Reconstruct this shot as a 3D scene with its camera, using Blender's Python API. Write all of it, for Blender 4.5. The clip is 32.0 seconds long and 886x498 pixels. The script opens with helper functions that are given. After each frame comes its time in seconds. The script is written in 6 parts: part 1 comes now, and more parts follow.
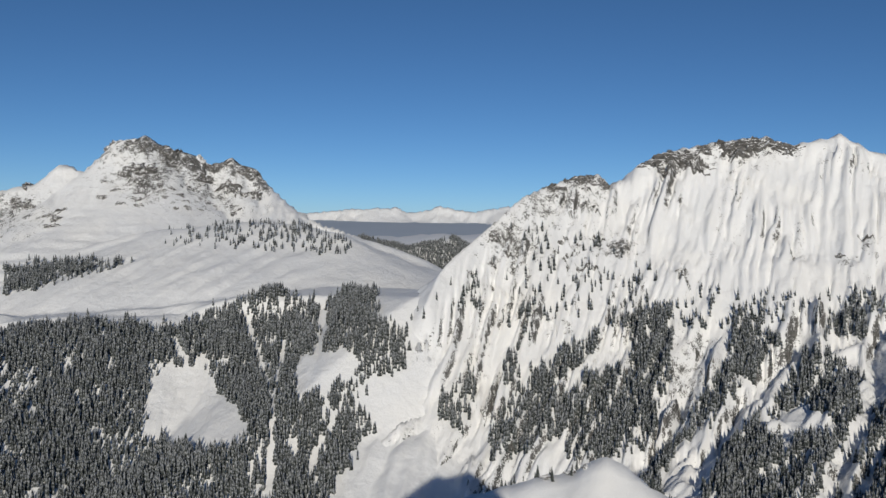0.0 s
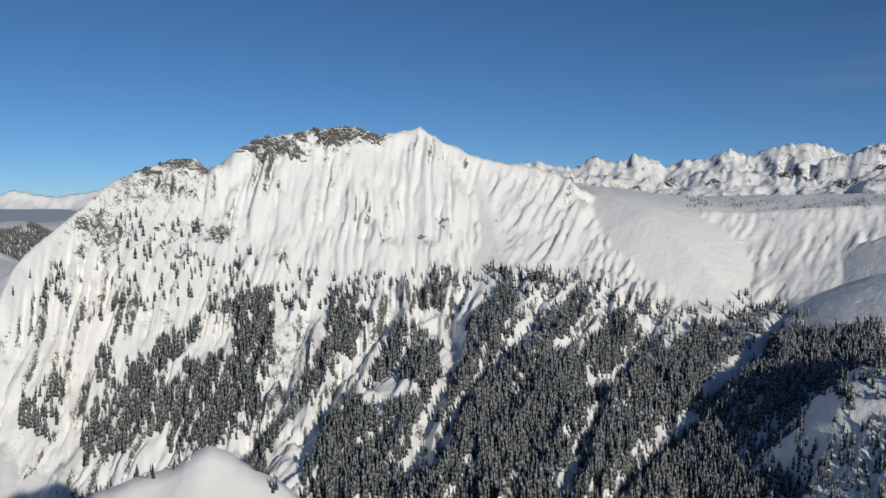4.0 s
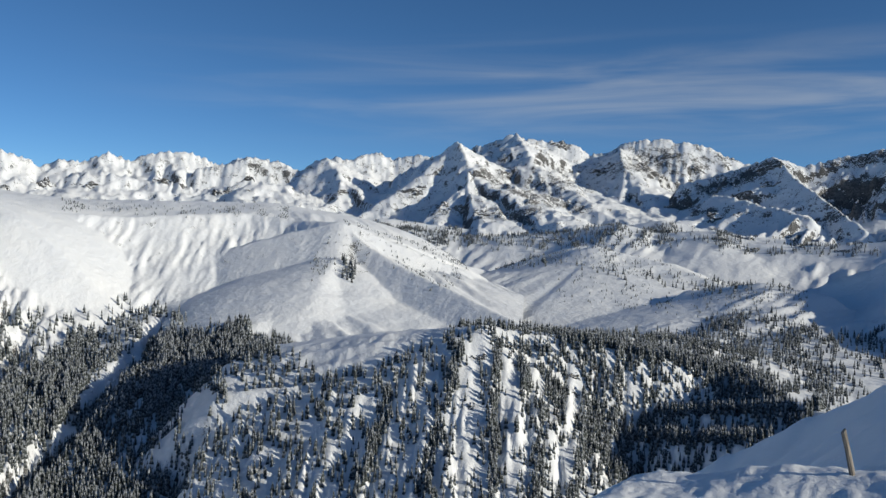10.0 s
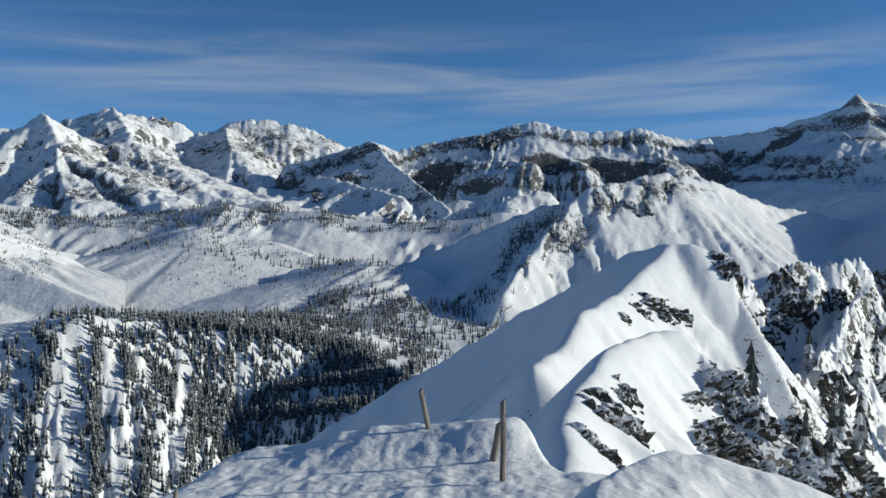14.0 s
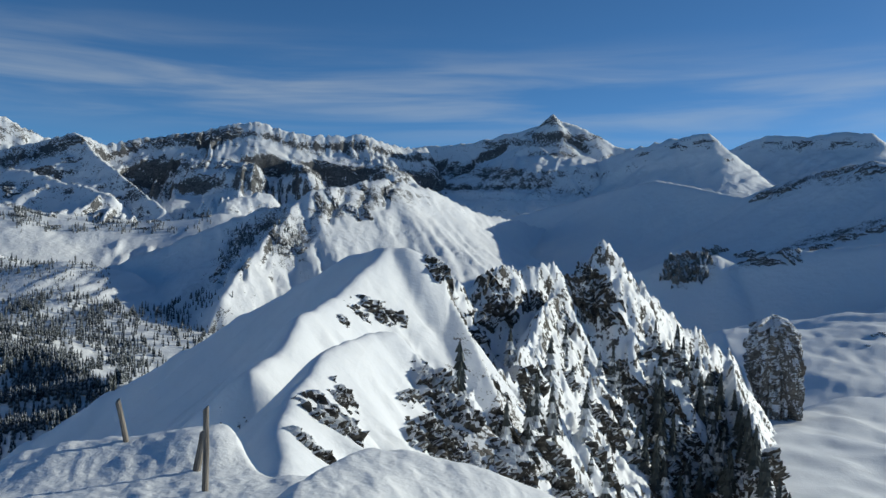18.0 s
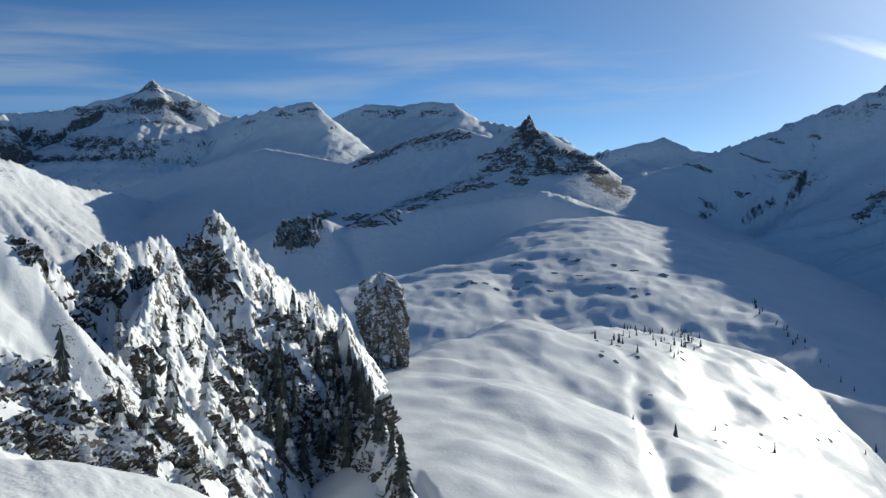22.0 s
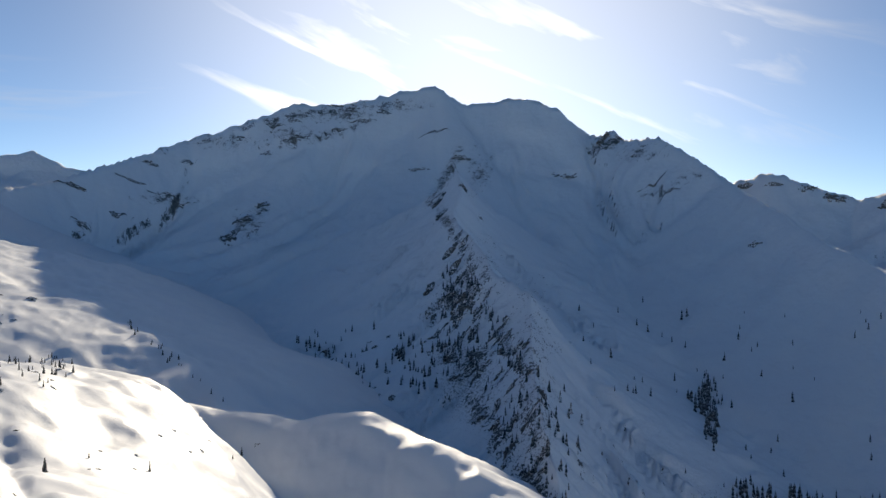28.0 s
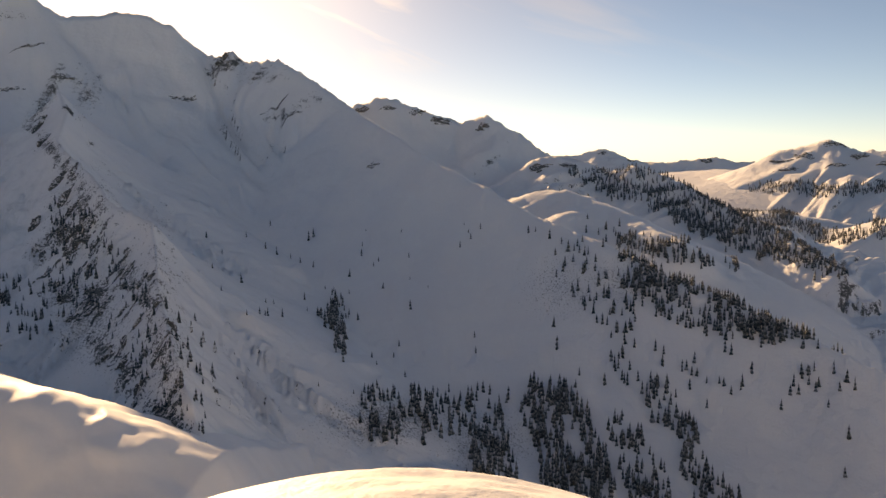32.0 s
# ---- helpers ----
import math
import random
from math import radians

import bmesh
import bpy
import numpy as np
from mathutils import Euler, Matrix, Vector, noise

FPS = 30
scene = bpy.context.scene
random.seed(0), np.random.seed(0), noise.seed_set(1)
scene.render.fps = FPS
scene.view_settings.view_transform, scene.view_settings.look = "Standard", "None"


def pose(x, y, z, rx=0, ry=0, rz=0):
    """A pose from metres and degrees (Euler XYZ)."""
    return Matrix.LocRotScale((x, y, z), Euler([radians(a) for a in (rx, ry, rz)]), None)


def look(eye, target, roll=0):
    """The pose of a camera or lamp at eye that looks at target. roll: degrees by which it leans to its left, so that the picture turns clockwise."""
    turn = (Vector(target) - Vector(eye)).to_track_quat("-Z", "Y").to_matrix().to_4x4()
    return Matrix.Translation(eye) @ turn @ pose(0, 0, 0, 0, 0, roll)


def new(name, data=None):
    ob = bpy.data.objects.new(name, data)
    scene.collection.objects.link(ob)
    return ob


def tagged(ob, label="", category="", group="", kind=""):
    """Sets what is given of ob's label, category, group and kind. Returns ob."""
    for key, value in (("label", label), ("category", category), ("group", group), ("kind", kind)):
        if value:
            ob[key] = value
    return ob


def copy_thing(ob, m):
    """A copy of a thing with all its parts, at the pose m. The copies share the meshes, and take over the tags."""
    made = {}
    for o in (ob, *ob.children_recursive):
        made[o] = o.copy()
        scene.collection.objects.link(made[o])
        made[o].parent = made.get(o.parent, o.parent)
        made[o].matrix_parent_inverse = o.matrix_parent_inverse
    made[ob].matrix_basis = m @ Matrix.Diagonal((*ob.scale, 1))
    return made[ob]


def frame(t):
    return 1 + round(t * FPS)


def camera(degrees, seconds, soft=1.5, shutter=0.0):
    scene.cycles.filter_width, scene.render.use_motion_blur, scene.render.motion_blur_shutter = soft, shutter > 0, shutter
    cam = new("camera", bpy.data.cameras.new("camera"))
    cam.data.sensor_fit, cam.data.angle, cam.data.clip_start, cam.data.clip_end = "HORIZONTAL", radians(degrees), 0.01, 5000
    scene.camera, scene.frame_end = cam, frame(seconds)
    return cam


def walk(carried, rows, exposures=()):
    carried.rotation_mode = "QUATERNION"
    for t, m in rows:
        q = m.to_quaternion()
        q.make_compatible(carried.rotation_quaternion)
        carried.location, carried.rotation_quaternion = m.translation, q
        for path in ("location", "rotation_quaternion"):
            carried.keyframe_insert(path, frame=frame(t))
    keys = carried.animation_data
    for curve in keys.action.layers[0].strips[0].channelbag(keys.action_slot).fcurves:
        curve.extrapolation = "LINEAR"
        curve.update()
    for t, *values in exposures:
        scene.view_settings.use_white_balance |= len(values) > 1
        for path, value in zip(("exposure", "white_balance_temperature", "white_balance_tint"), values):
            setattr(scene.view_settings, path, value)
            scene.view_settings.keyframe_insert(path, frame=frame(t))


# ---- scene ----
FOV = 55.5
cam = camera(FOV, 32.0)
EYE = 1.65          # eye above the summit snow
ARM = 0.45          # the phone is held this far in front of the turning body

# seconds, heading (degrees clockwise from +y), pitch, roll
TURN = [
    (0, 55.22, -1.87, 0.98), (0.5, 58.57, -2.07, 1.14), (1, 61.88, -2.01, 1.39), (1.5, 65.01, -2.18, 1.57), (2, 68.18, -2.24, 1.43),
    (2.5, 71.46, -2.15, 1.69), (3, 74.71, -2.23, 1.64), (3.5, 78.53, -2.51, 1.09), (5.5, 90.66, -1.77, 0.60), (6, 94.09, -1.98, 0.91),
    (6.5, 97.94, -2.15, 1.40), (7, 101.50, -2.13, 1.02), (7.5, 104.84, -2.05, 1.11), (8, 107.91, -1.77, 1.39), (8.5, 111.98, -1.63, 1.53),
    (9, 115.50, -1.91, 1.31), (9.5, 118.40, -1.52, 1.32), (10, 122.42, -1.23, 1.87), (10.5, 126.35, -1.22, 1.72), (11, 129.80, -1.66, 1.63),
    (11.5, 132.82, -1.91, 1.76), (12, 136.23, -1.93, 2.06), (12.5, 138.83, -1.63, 2.06), (13, 142.42, -1.65, 1.88), (13.5, 145.48, -1.86, 1.11),
    (14, 148.64, -1.83, 1.32), (14.5, 150.93, -1.70, 1.54), (16.5, 158.31, -1.55, 2.71), (17, 161.60, -1.33, 3.50), (17.5, 165.20, -1.01, 2.53),
    (18, 167.44, -1.03, 2.34), (18.5, 171.79, -1.31, 1.75), (19, 174.94, -1.11, 1.83), (19.5, 177.87, -1.38, 1.44), (20, 179.68, -2.06, 0.56),
    (20.5, 182.45, -1.46, 0.24), (21, 185.63, -1.82, -0.16), (21.5, 189.38, -2.33, -0.01), (22, 193.33, -2.70, -0.26), (22.5, 196.87, -3.08, 0.21),
    (23, 199.91, -2.74, 0.73), (23.5, 202.31, -2.37, 0.74), (24, 204.98, -1.85, 0.39), (24.5, 208.14, -1.26, 0.81), (26.5, 220.98, -1.02, 0.75),
    (27, 225.72, -0.56, 0.98), (27.5, 229.94, -0.85, 1.34), (28, 234.03, -1.02, 0.99), (28.5, 237.33, -1.43, 0.72), (29, 240.62, -1.64, 0.31),
    (29.5, 242.56, -2.21, 0.78), (30, 247.73, -3.62, 1.40), (30.5, 251.46, -4.96, 0.92), (31, 253.94, -5.30, 0.85), (31.5, 256.58, -6.05, 0.61),
    (32, 259.04, -6.01, -0.24),
]


def heading(a):
    return Vector((math.sin(radians(a)), math.cos(radians(a)), 0.0))


def aim(a, p, roll):
    eye = heading(a) * ARM + Vector((0, 0, EYE))
    way = heading(a) * math.cos(radians(p)) + Vector((0, 0, math.sin(radians(p))))
    return look(eye, eye + way * 100, roll)


walk(cam, [(t, aim(a, p, r)) for t, a, p, r in TURN],
     exposures=[(0, -0.02, 6850, 7), (7, 0.25, 6800, 5), (12, 0.58, 6650, 3), (17, 0.43, 6350, 0), (20, 0.5, 6450, 0), (21.8, 0.55, 6550, 1), (23, 0.5, 6650, 2), (26.5, 0.74, 7500, 6), (28.4, 0.78, 8000, 9), (30.2, 1.08, 13500, 18), (32, 1.22, 20000, 25)])

# ---------------------------------------------------------------- light
SUN_AZ, SUN_EL = 235.0, 16.9
sun = new("sun", bpy.data.lights.new("sun", "SUN"))
sun.data.energy, sun.data.angle, sun.data.color = 2.8, radians(0.53), (1.0, 0.94, 0.86)
toward = heading(SUN_AZ) * math.cos(radians(SUN_EL)) + Vector((0, 0, math.sin(radians(SUN_EL))))
sun.matrix_world = look(toward * 500, (0, 0, 0))


def make_world():
    w = bpy.data.worlds.new("sky")
    scene.world = w
    w.use_nodes = True
    nt = w.node_tree
    N, L = nt.nodes, nt.links
    N.clear()
    out, bg = N.new("ShaderNodeOutputWorld"), N.new("ShaderNodeBackground")
    sky = N.new("ShaderNodeTexSky")
    sky.sky_type, sky.sun_disc = "NISHITA", False
    sky.sun_elevation, sky.sun_rotation = radians(SUN_EL), radians(SUN_AZ)
    sky.altitude, sky.air_density, sky.dust_density, sky.ozone_density = 2100, 0.6, 0.8, 4.5
    bg.inputs["Strength"].default_value = 0.075
    # thin cirrus: streaked noise over the direction, thickest towards the sun
    tc = N.new("ShaderNodeTexCoord")
    sep = N.new("ShaderNodeSeparateXYZ")
    L.new(tc.outputs["Generated"], sep.inputs[0])

    def m(op, a, b=None, c=None):
        n = N.new("ShaderNodeMath")
        n.operation = op
        for i, v in enumerate((a, b, c)):
            if v is None:
                continue
            if isinstance(v, (int, float)):
                n.inputs[i].default_value = v
            else:
                L.new(v, n.inputs[i])
        return n.outputs[0]

    def ramp(v, a, b, c=0.0, d=1.0):
        n = N.new("ShaderNodeMapRange")
        n.interpolation_type = "SMOOTHSTEP"
        L.new(v, n.inputs[0])
        for i, q in enumerate((a, b, c, d)):
            n.inputs[i + 1].default_value = q
        return n.outputs[0]

    az = m("ARCTAN2", m("MULTIPLY", sep.outputs[0], -1.0), m("MULTIPLY", sep.outputs[1], -1.0))   # 0 at due south
    el = m("ARCSINE", sep.outputs[2])
    dot = N.new("ShaderNodeVectorMath")
    dot.operation = "DOT_PRODUCT"
    L.new(tc.outputs["Generated"], dot.inputs[0])
    dot.inputs[1].default_value = toward
    near = ramp(dot.outputs["Value"], 0.86, 1.0)

    def streaks(along, across, tilt, scale, lo, hi, shift):
        """Noise drawn out along the azimuth and tilted against the horizon."""
        comb = N.new("ShaderNodeCombineXYZ")
        L.new(m("MULTIPLY", az, along), comb.inputs[0])
        L.new(m("ADD", m("MULTIPLY", el, across), m("MULTIPLY", az, tilt)), comb.inputs[1])
        comb.inputs[2].default_value = shift
        noi = N.new("ShaderNodeTexNoise")
        noi.inputs["Scale"].default_value, noi.inputs["Detail"].default_value = scale, 8
        noi.inputs["Roughness"].default_value, noi.inputs["Distortion"].default_value = 0.52, 0.5
        L.new(comb.outputs[0], noi.inputs["Vector"])
        return ramp(noi.outputs["Fac"], lo, hi)

    # a flat veil of cirrus away from the sun, and denser tilted banks round it; az is 0 at due south
    veil = streaks(3.0, 34.0, -1.2, 1.0, 0.34, 0.74, 0.0)
    veil = m("MULTIPLY", veil, m("MULTIPLY", ramp(el, radians(5.0), radians(8.5)), ramp(el, radians(14), radians(9.0))))
    veil = m("MULTIPLY", veil, m("MULTIPLY", ramp(az, radians(-85), radians(-40)), ramp(az, radians(48), radians(25))))
    bank = streaks(4.0, 20.0, 6.5, 1.0, 0.42, 0.84, 3.7)
    bank = m("MULTIPLY", bank, m("MULTIPLY", ramp(el, radians(4.0), radians(8.0)), ramp(el, radians(20), radians(11))))
    bank = m("MULTIPLY", bank, m("MULTIPLY", ramp(az, radians(28), radians(44)), ramp(az, radians(110), radians(66))))
    haze = m("MULTIPLY", ramp(dot.outputs["Value"], 0.74, 1.0), 0.16)
    amount = m("MAXIMUM", haze, m("MAXIMUM", m("MULTIPLY", veil, 0.36), m("MULTIPLY", bank, m("MULTIPLY_ADD", near, 0.5, 0.4))))
    bright = m("MULTIPLY_ADD", m("POWER", near, 2.0), 12.0, 5.5)
    hue = N.new("ShaderNodeHueSaturation")
    hue.inputs["Hue"].default_value, hue.inputs["Saturation"].default_value = 0.498, 1.06
    L.new(sky.outputs[0], hue.inputs["Color"])
    mix = N.new("ShaderNodeMix")
    mix.data_type = "RGBA"
    L.new(amount, mix.inputs["Factor"])
    cloud = N.new("ShaderNodeCombineColor")
    L.new(bright, cloud.inputs[0])
    L.new(bright, cloud.inputs[1])
    L.new(m("MULTIPLY", bright, 1.03), cloud.inputs[2])
    L.new(hue.outputs[0], mix.inputs["A"])
    L.new(cloud.outputs[0], mix.inputs["B"])
    L.new(mix.outputs["Result"], bg.inputs["Color"])
    L.new(bg.outputs[0], out.inputs[0])


make_world()


# ---------------------------------------------------------------- materials
def material(name, build):
    mt = bpy.data.materials.new(name)
    mt.use_nodes = True
    nt = mt.node_tree
    bsdf = nt.nodes["Principled BSDF"]
    build(nt, nt.nodes, nt.links, bsdf)
    return mt


def noise_node(N, L, scale, detail=6, rough=0.6, vec=None, kind="Fac"):
    n = N.new("ShaderNodeTexNoise")
    n.inputs["Scale"].default_value, n.inputs["Detail"].default_value, n.inputs["Roughness"].default_value = scale, detail, rough
    if vec is not None:
        L.new(vec, n.inputs["Vector"])
    return n.outputs[kind]


def ramp_node(N, L, v, a, b, c=0.0, d=1.0):
    n = N.new("ShaderNodeMapRange")
    n.interpolation_type = "SMOOTHSTEP"
    L.new(v, n.inputs[0])
    for i, q in enumerate((a, b, c, d)):
        n.inputs[i + 1].default_value = q
    return n.outputs[0]


def mix_node(N, L, f, a, b):
    n = N.new("ShaderNodeMix")
    n.data_type = "RGBA"
    if isinstance(f, float):
        n.inputs["Factor"].default_value = f
    else:
        L.new(f, n.inputs["Factor"])
    for key, v in (("A", a), ("B", b)):
        if isinstance(v, tuple):
            n.inputs[key].default_value = (*v, 1)
        else:
            L.new(v, n.inputs[key])
    return n.outputs["Result"]


def math_node(N, L, op, a, b):
    n = N.new("ShaderNodeMath")
    n.operation = op
    for i, v in enumerate((a, b)):
        if isinstance(v, (int, float)):
            n.inputs[i].default_value = v
        else:
            L.new(v, n.inputs[i])
    return n.outputs[0]


def bump_node(N, L, height, dist, strength=1.0, under=None):
    n = N.new("ShaderNodeBump")
    n.inputs["Strength"].default_value, n.inputs["Distance"].default_value = strength, dist
    L.new(height, n.inputs["Height"])
    if under is not None:
        L.new(under, n.inputs["Normal"])
    return n.outputs[0]


def snow_rock(name, grain, rock_a, rock_b, soft=1.4):
    """Snow over rock. grain: metres of the finest relief that shows. The mesh carries how much rock is bare and how much low scrub there is."""
    def build(nt, N, L, p):
        pos = N.new("ShaderNodeTexCoord").outputs["Object"]
        at = N.new("ShaderNodeAttribute")
        at.attribute_name = "bare"
        sc = N.new("ShaderNodeAttribute")
        sc.attribute_name = "scrub"
        fine = noise_node(N, L, 1.0 / grain, 8, 0.62, pos)
        mid = noise_node(N, L, 0.16 / grain, 6, 0.6, pos)
        big = noise_node(N, L, 0.02 / grain, 5, 0.55, pos)
        # rock: two tones, ledges hold snow
        tone = mix_node(N, L, ramp_node(N, L, mid, 0.38, 0.62), rock_a, rock_b)
        tone = mix_node(N, L, ramp_node(N, L, fine, 0.35, 0.6), tuple(0.55 * c for c in rock_a), tone)
        rag = math_node(N, L, "ADD", math_node(N, L, "MULTIPLY", math_node(N, L, "SUBTRACT", fine, 0.5), 2.2), math_node(N, L, "MULTIPLY", math_node(N, L, "SUBTRACT", mid, 0.5), 1.8))
        s = math_node(N, L, "ADD", at.outputs["Fac"], math_node(N, L, "MULTIPLY", rag, ramp_node(N, L, at.outputs["Fac"], 0.02, 0.14)))
        bare = ramp_node(N, L, s, 0.45, 0.57)
        snow = mix_node(N, L, ramp_node(N, L, big, 0.35, 0.7), (0.86, 0.87, 0.88), (0.91, 0.91, 0.90))
        q = math_node(N, L, "ADD", sc.outputs["Fac"], math_node(N, L, "MULTIPLY", math_node(N, L, "SUBTRACT", fine, 0.5), 2.0))
        twig = ramp_node(N, L, q, 0.52, 0.75, 0.0, 0.75)
        snow = mix_node(N, L, twig, snow, (0.16, 0.15, 0.13))
        L.new(mix_node(N, L, bare, snow, tone), p.inputs["Base Color"])
        L.new(ramp_node(N, L, bare, 0, 1, 0.55, 0.9), p.inputs["Roughness"])
        p.inputs["Specular IOR Level"].default_value = 0.25
        h = math_node(N, L, "ADD", math_node(N, L, "MULTIPLY", mid, soft), math_node(N, L, "MULTIPLY", fine, ramp_node(N, L, bare, 0, 1, 0.12, 1.0)))
        L.new(bump_node(N, L, h, grain * 1.1, 0.7), p.inputs["Normal"])
    return material(name, build)


SNOW_NEAR = snow_rock("snow_and_rock_near", 0.35, (0.09, 0.082, 0.07), (0.20, 0.18, 0.155), 0.5)
SNOW_MID = snow_rock("snow_and_rock_mid", 2.2, (0.10, 0.098, 0.094), (0.20, 0.195, 0.187))
SNOW_FAR = snow_rock("snow_and_rock_far", 6.0, (0.10, 0.099, 0.098), (0.19, 0.187, 0.183))


SNOW_CRAG = snow_rock("plastered_rock", 0.8, (0.05, 0.046, 0.04), (0.15, 0.138, 0.12), 0.5)
SNOW_SOFT = snow_rock("soft_snow", 1.0, (0.15, 0.14, 0.13), (0.27, 0.255, 0.235), 0.3)


def crag_rock(name, grain, a, b, bare=0.56):
    """Layered rock with snow lying on whatever faces up."""
    def build(nt, N, L, p):
        geo = N.new("ShaderNodeNewGeometry")
        pos = geo.outputs["Position"]
        up = N.new("ShaderNodeSeparateXYZ")
        L.new(geo.outputs["Normal"], up.inputs[0])
        fine = noise_node(N, L, 1.0 / grain, 8, 0.65, pos)
        mid = noise_node(N, L, 0.3 / grain, 5, 0.6, pos)
        mp = N.new("ShaderNodeMapping")
        mp.inputs["Rotation"].default_value = (0.2, -0.25, 0)
        mp.inputs["Scale"].default_value = (0.25 / grain, 0.25 / grain, 1.6 / grain)
        L.new(pos, mp.inputs["Vector"])
        strata = noise_node(N, L, 1.0, 5, 0.65, mp.outputs[0])
        tone = mix_node(N, L, ramp_node(N, L, strata, 0.36, 0.62), a, b)
        tone = mix_node(N, L, ramp_node(N, L, fine, 0.3, 0.55), tuple(0.5 * c for c in a), tone)
        s = math_node(N, L, "ADD", up.outputs[2], math_node(N, L, "MULTIPLY", math_node(N, L, "SUBTRACT", mid, 0.5), 2.4))
        s = math_node(N, L, "ADD", s, math_node(N, L, "MULTIPLY", math_node(N, L, "SUBTRACT", fine, 0.5), 1.8))
        snow = ramp_node(N, L, s, bare, bare + 0.09)
        L.new(mix_node(N, L, snow, tone, (0.88, 0.885, 0.89)), p.inputs["Base Color"])
        p.inputs["Roughness"].default_value = 0.85
        p.inputs["Specular IOR Level"].default_value = 0.25
        h = math_node(N, L, "ADD", strata, math_node(N, L, "MULTIPLY", fine, 0.5))
        L.new(bump_node(N, L, h, grain * 1.2, 0.9), p.inputs["Normal"])
    return material(name, build)


CRAG_NEAR = crag_rock("ledged_rock_near", 0.75, (0.05, 0.046, 0.04), (0.16, 0.146, 0.125), 0.08)
CRAG_RIME = crag_rock("rimed_rock", 0.6, (0.13, 0.12, 0.105), (0.29, 0.27, 0.24), 0.10)
CRAG_MID = crag_rock("ledged_rock_mid", 2.0, (0.10, 0.097, 0.093), (0.24, 0.233, 0.222), 0.40)
CRAG_FAR = crag_rock("ledged_rock_far", 6.0, (0.09, 0.088, 0.086), (0.19, 0.186, 0.18), 0.44)


def fog_build(nt, N, L, p):
    pos = N.new("ShaderNodeTexCoord").outputs["Object"]
    n = noise_node(N, L, 0.002, 4, 0.5, pos)
    L.new(mix_node(N, L, n, (0.42, 0.49, 0.58), (0.52, 0.58, 0.66)), p.inputs["Base Color"])
    p.inputs["Roughness"].default_value = 1.0
    p.inputs["Specular IOR Level"].default_value = 0.0


FOG = material("valley_fog", fog_build)


def needles_build(snowy):
    def build(nt, N, L, p):
        geo = N.new("ShaderNodeNewGeometry")
        pos = N.new("ShaderNodeTexCoord").outputs["Object"]
        rnd = geo.outputs["Random Per Island"]
        green = mix_node(N, L, rnd, (0.040, 0.047, 0.046), (0.080, 0.090, 0.087))
        up = N.new("ShaderNodeSeparateXYZ")
        L.new(geo.outputs["Normal"], up.inputs[0])
        n = noise_node(N, L, 0.9, 4, 0.7, pos)
        s = math_node(N, L, "ADD", math_node(N, L, "MULTIPLY", up.outputs[2], 0.5), math_node(N, L, "MULTIPLY", n, 1.0))
        s = math_node(N, L, "ADD", s, math_node(N, L, "MULTIPLY", rnd, 0.15))
        dust = ramp_node(N, L, s, 0.98 - snowy, 1.18 - snowy)
        L.new(mix_node(N, L, dust, green, (0.42, 0.44, 0.46) if snowy < 0.2 else (0.82, 0.84, 0.86)), p.inputs["Base Color"])
        p.inputs["Roughness"].default_value = 0.9
        p.inputs["Specular IOR Level"].default_value = 0.1
    return build


NEEDLES = material("spruce_needles", needles_build(0.13))
NEEDLES_SNOWY = material("snowy_spruce_needles", needles_build(0.30))


def wood_build(nt, N, L, p):
    pos = N.new("ShaderNodeTexCoord").outputs["Object"]
    mp = N.new("ShaderNodeMapping")
    mp.inputs["Scale"].default_value = (40, 40, 3)
    L.new(pos, mp.inputs["Vector"])
    n = noise_node(N, L, 1.0, 6, 0.65, mp.outputs[0])
    L.new(mix_node(N, L, ramp_node(N, L, n, 0.3, 0.7), (0.10, 0.085, 0.07), (0.32, 0.28, 0.23)), p.inputs["Base Color"])
    p.inputs["Roughness"].default_value = 0.85
    L.new(bump_node(N, L, n, 0.006), p.inputs["Normal"])


WOOD = material("weathered_wood", wood_build)


def bark_build(nt, N, L, p):
    pos = N.new("ShaderNodeTexCoord").outputs["Object"]
    n = noise_node(N, L, 9, 5, 0.6, pos)
    L.new(mix_node(N, L, n, (0.05, 0.04, 0.03), (0.14, 0.11, 0.09)), p.inputs["Base Color"])
    p.inputs["Roughness"].default_value = 0.95


BARK = material("spruce_bark", bark_build)


# ---------------------------------------------------------------- terrain arithmetic
def lattice(i, j, seed):
    n = (i * 374761393 + j * 668265263 + seed * 974634777) & 0xFFFFFFFF
    n = ((n ^ (n >> 13)) * 1274126177) & 0xFFFFFFFF
    return ((n ^ (n >> 16)) & 0xFFFF) / 65535.0


def vnoise(x, y, seed=0):
    """Smooth value noise, 0 to 1."""
    xi, yi = np.floor(x).astype(np.int64), np.floor(y).astype(np.int64)
    u, v = x - xi, y - yi
    u, v = u * u * u * (u * (u * 6 - 15) + 10), v * v * v * (v * (v * 6 - 15) + 10)
    a, b = lattice(xi, yi, seed), lattice(xi + 1, yi, seed)
    c, d = lattice(xi, yi + 1, seed), lattice(xi + 1, yi + 1, seed)
    return a + (b - a) * u + (c - a) * v + (a - b - c + d) * u * v


def fbm(x, y, octaves=5, seed=0, gain=0.5):
    s, amp, tot = 0.0, 1.0, 0.0
    for k in range(octaves):
        s = s + amp * vnoise(x * 2 ** k + 17.3 * k, y * 2 ** k - 9.1 * k, seed + k)
        tot += amp
        amp *= gain
    return s / tot


def smooth(v, a, b):
    t = np.clip((v - a) / (b - a), 0, 1)
    return t * t * (3 - 2 * t)


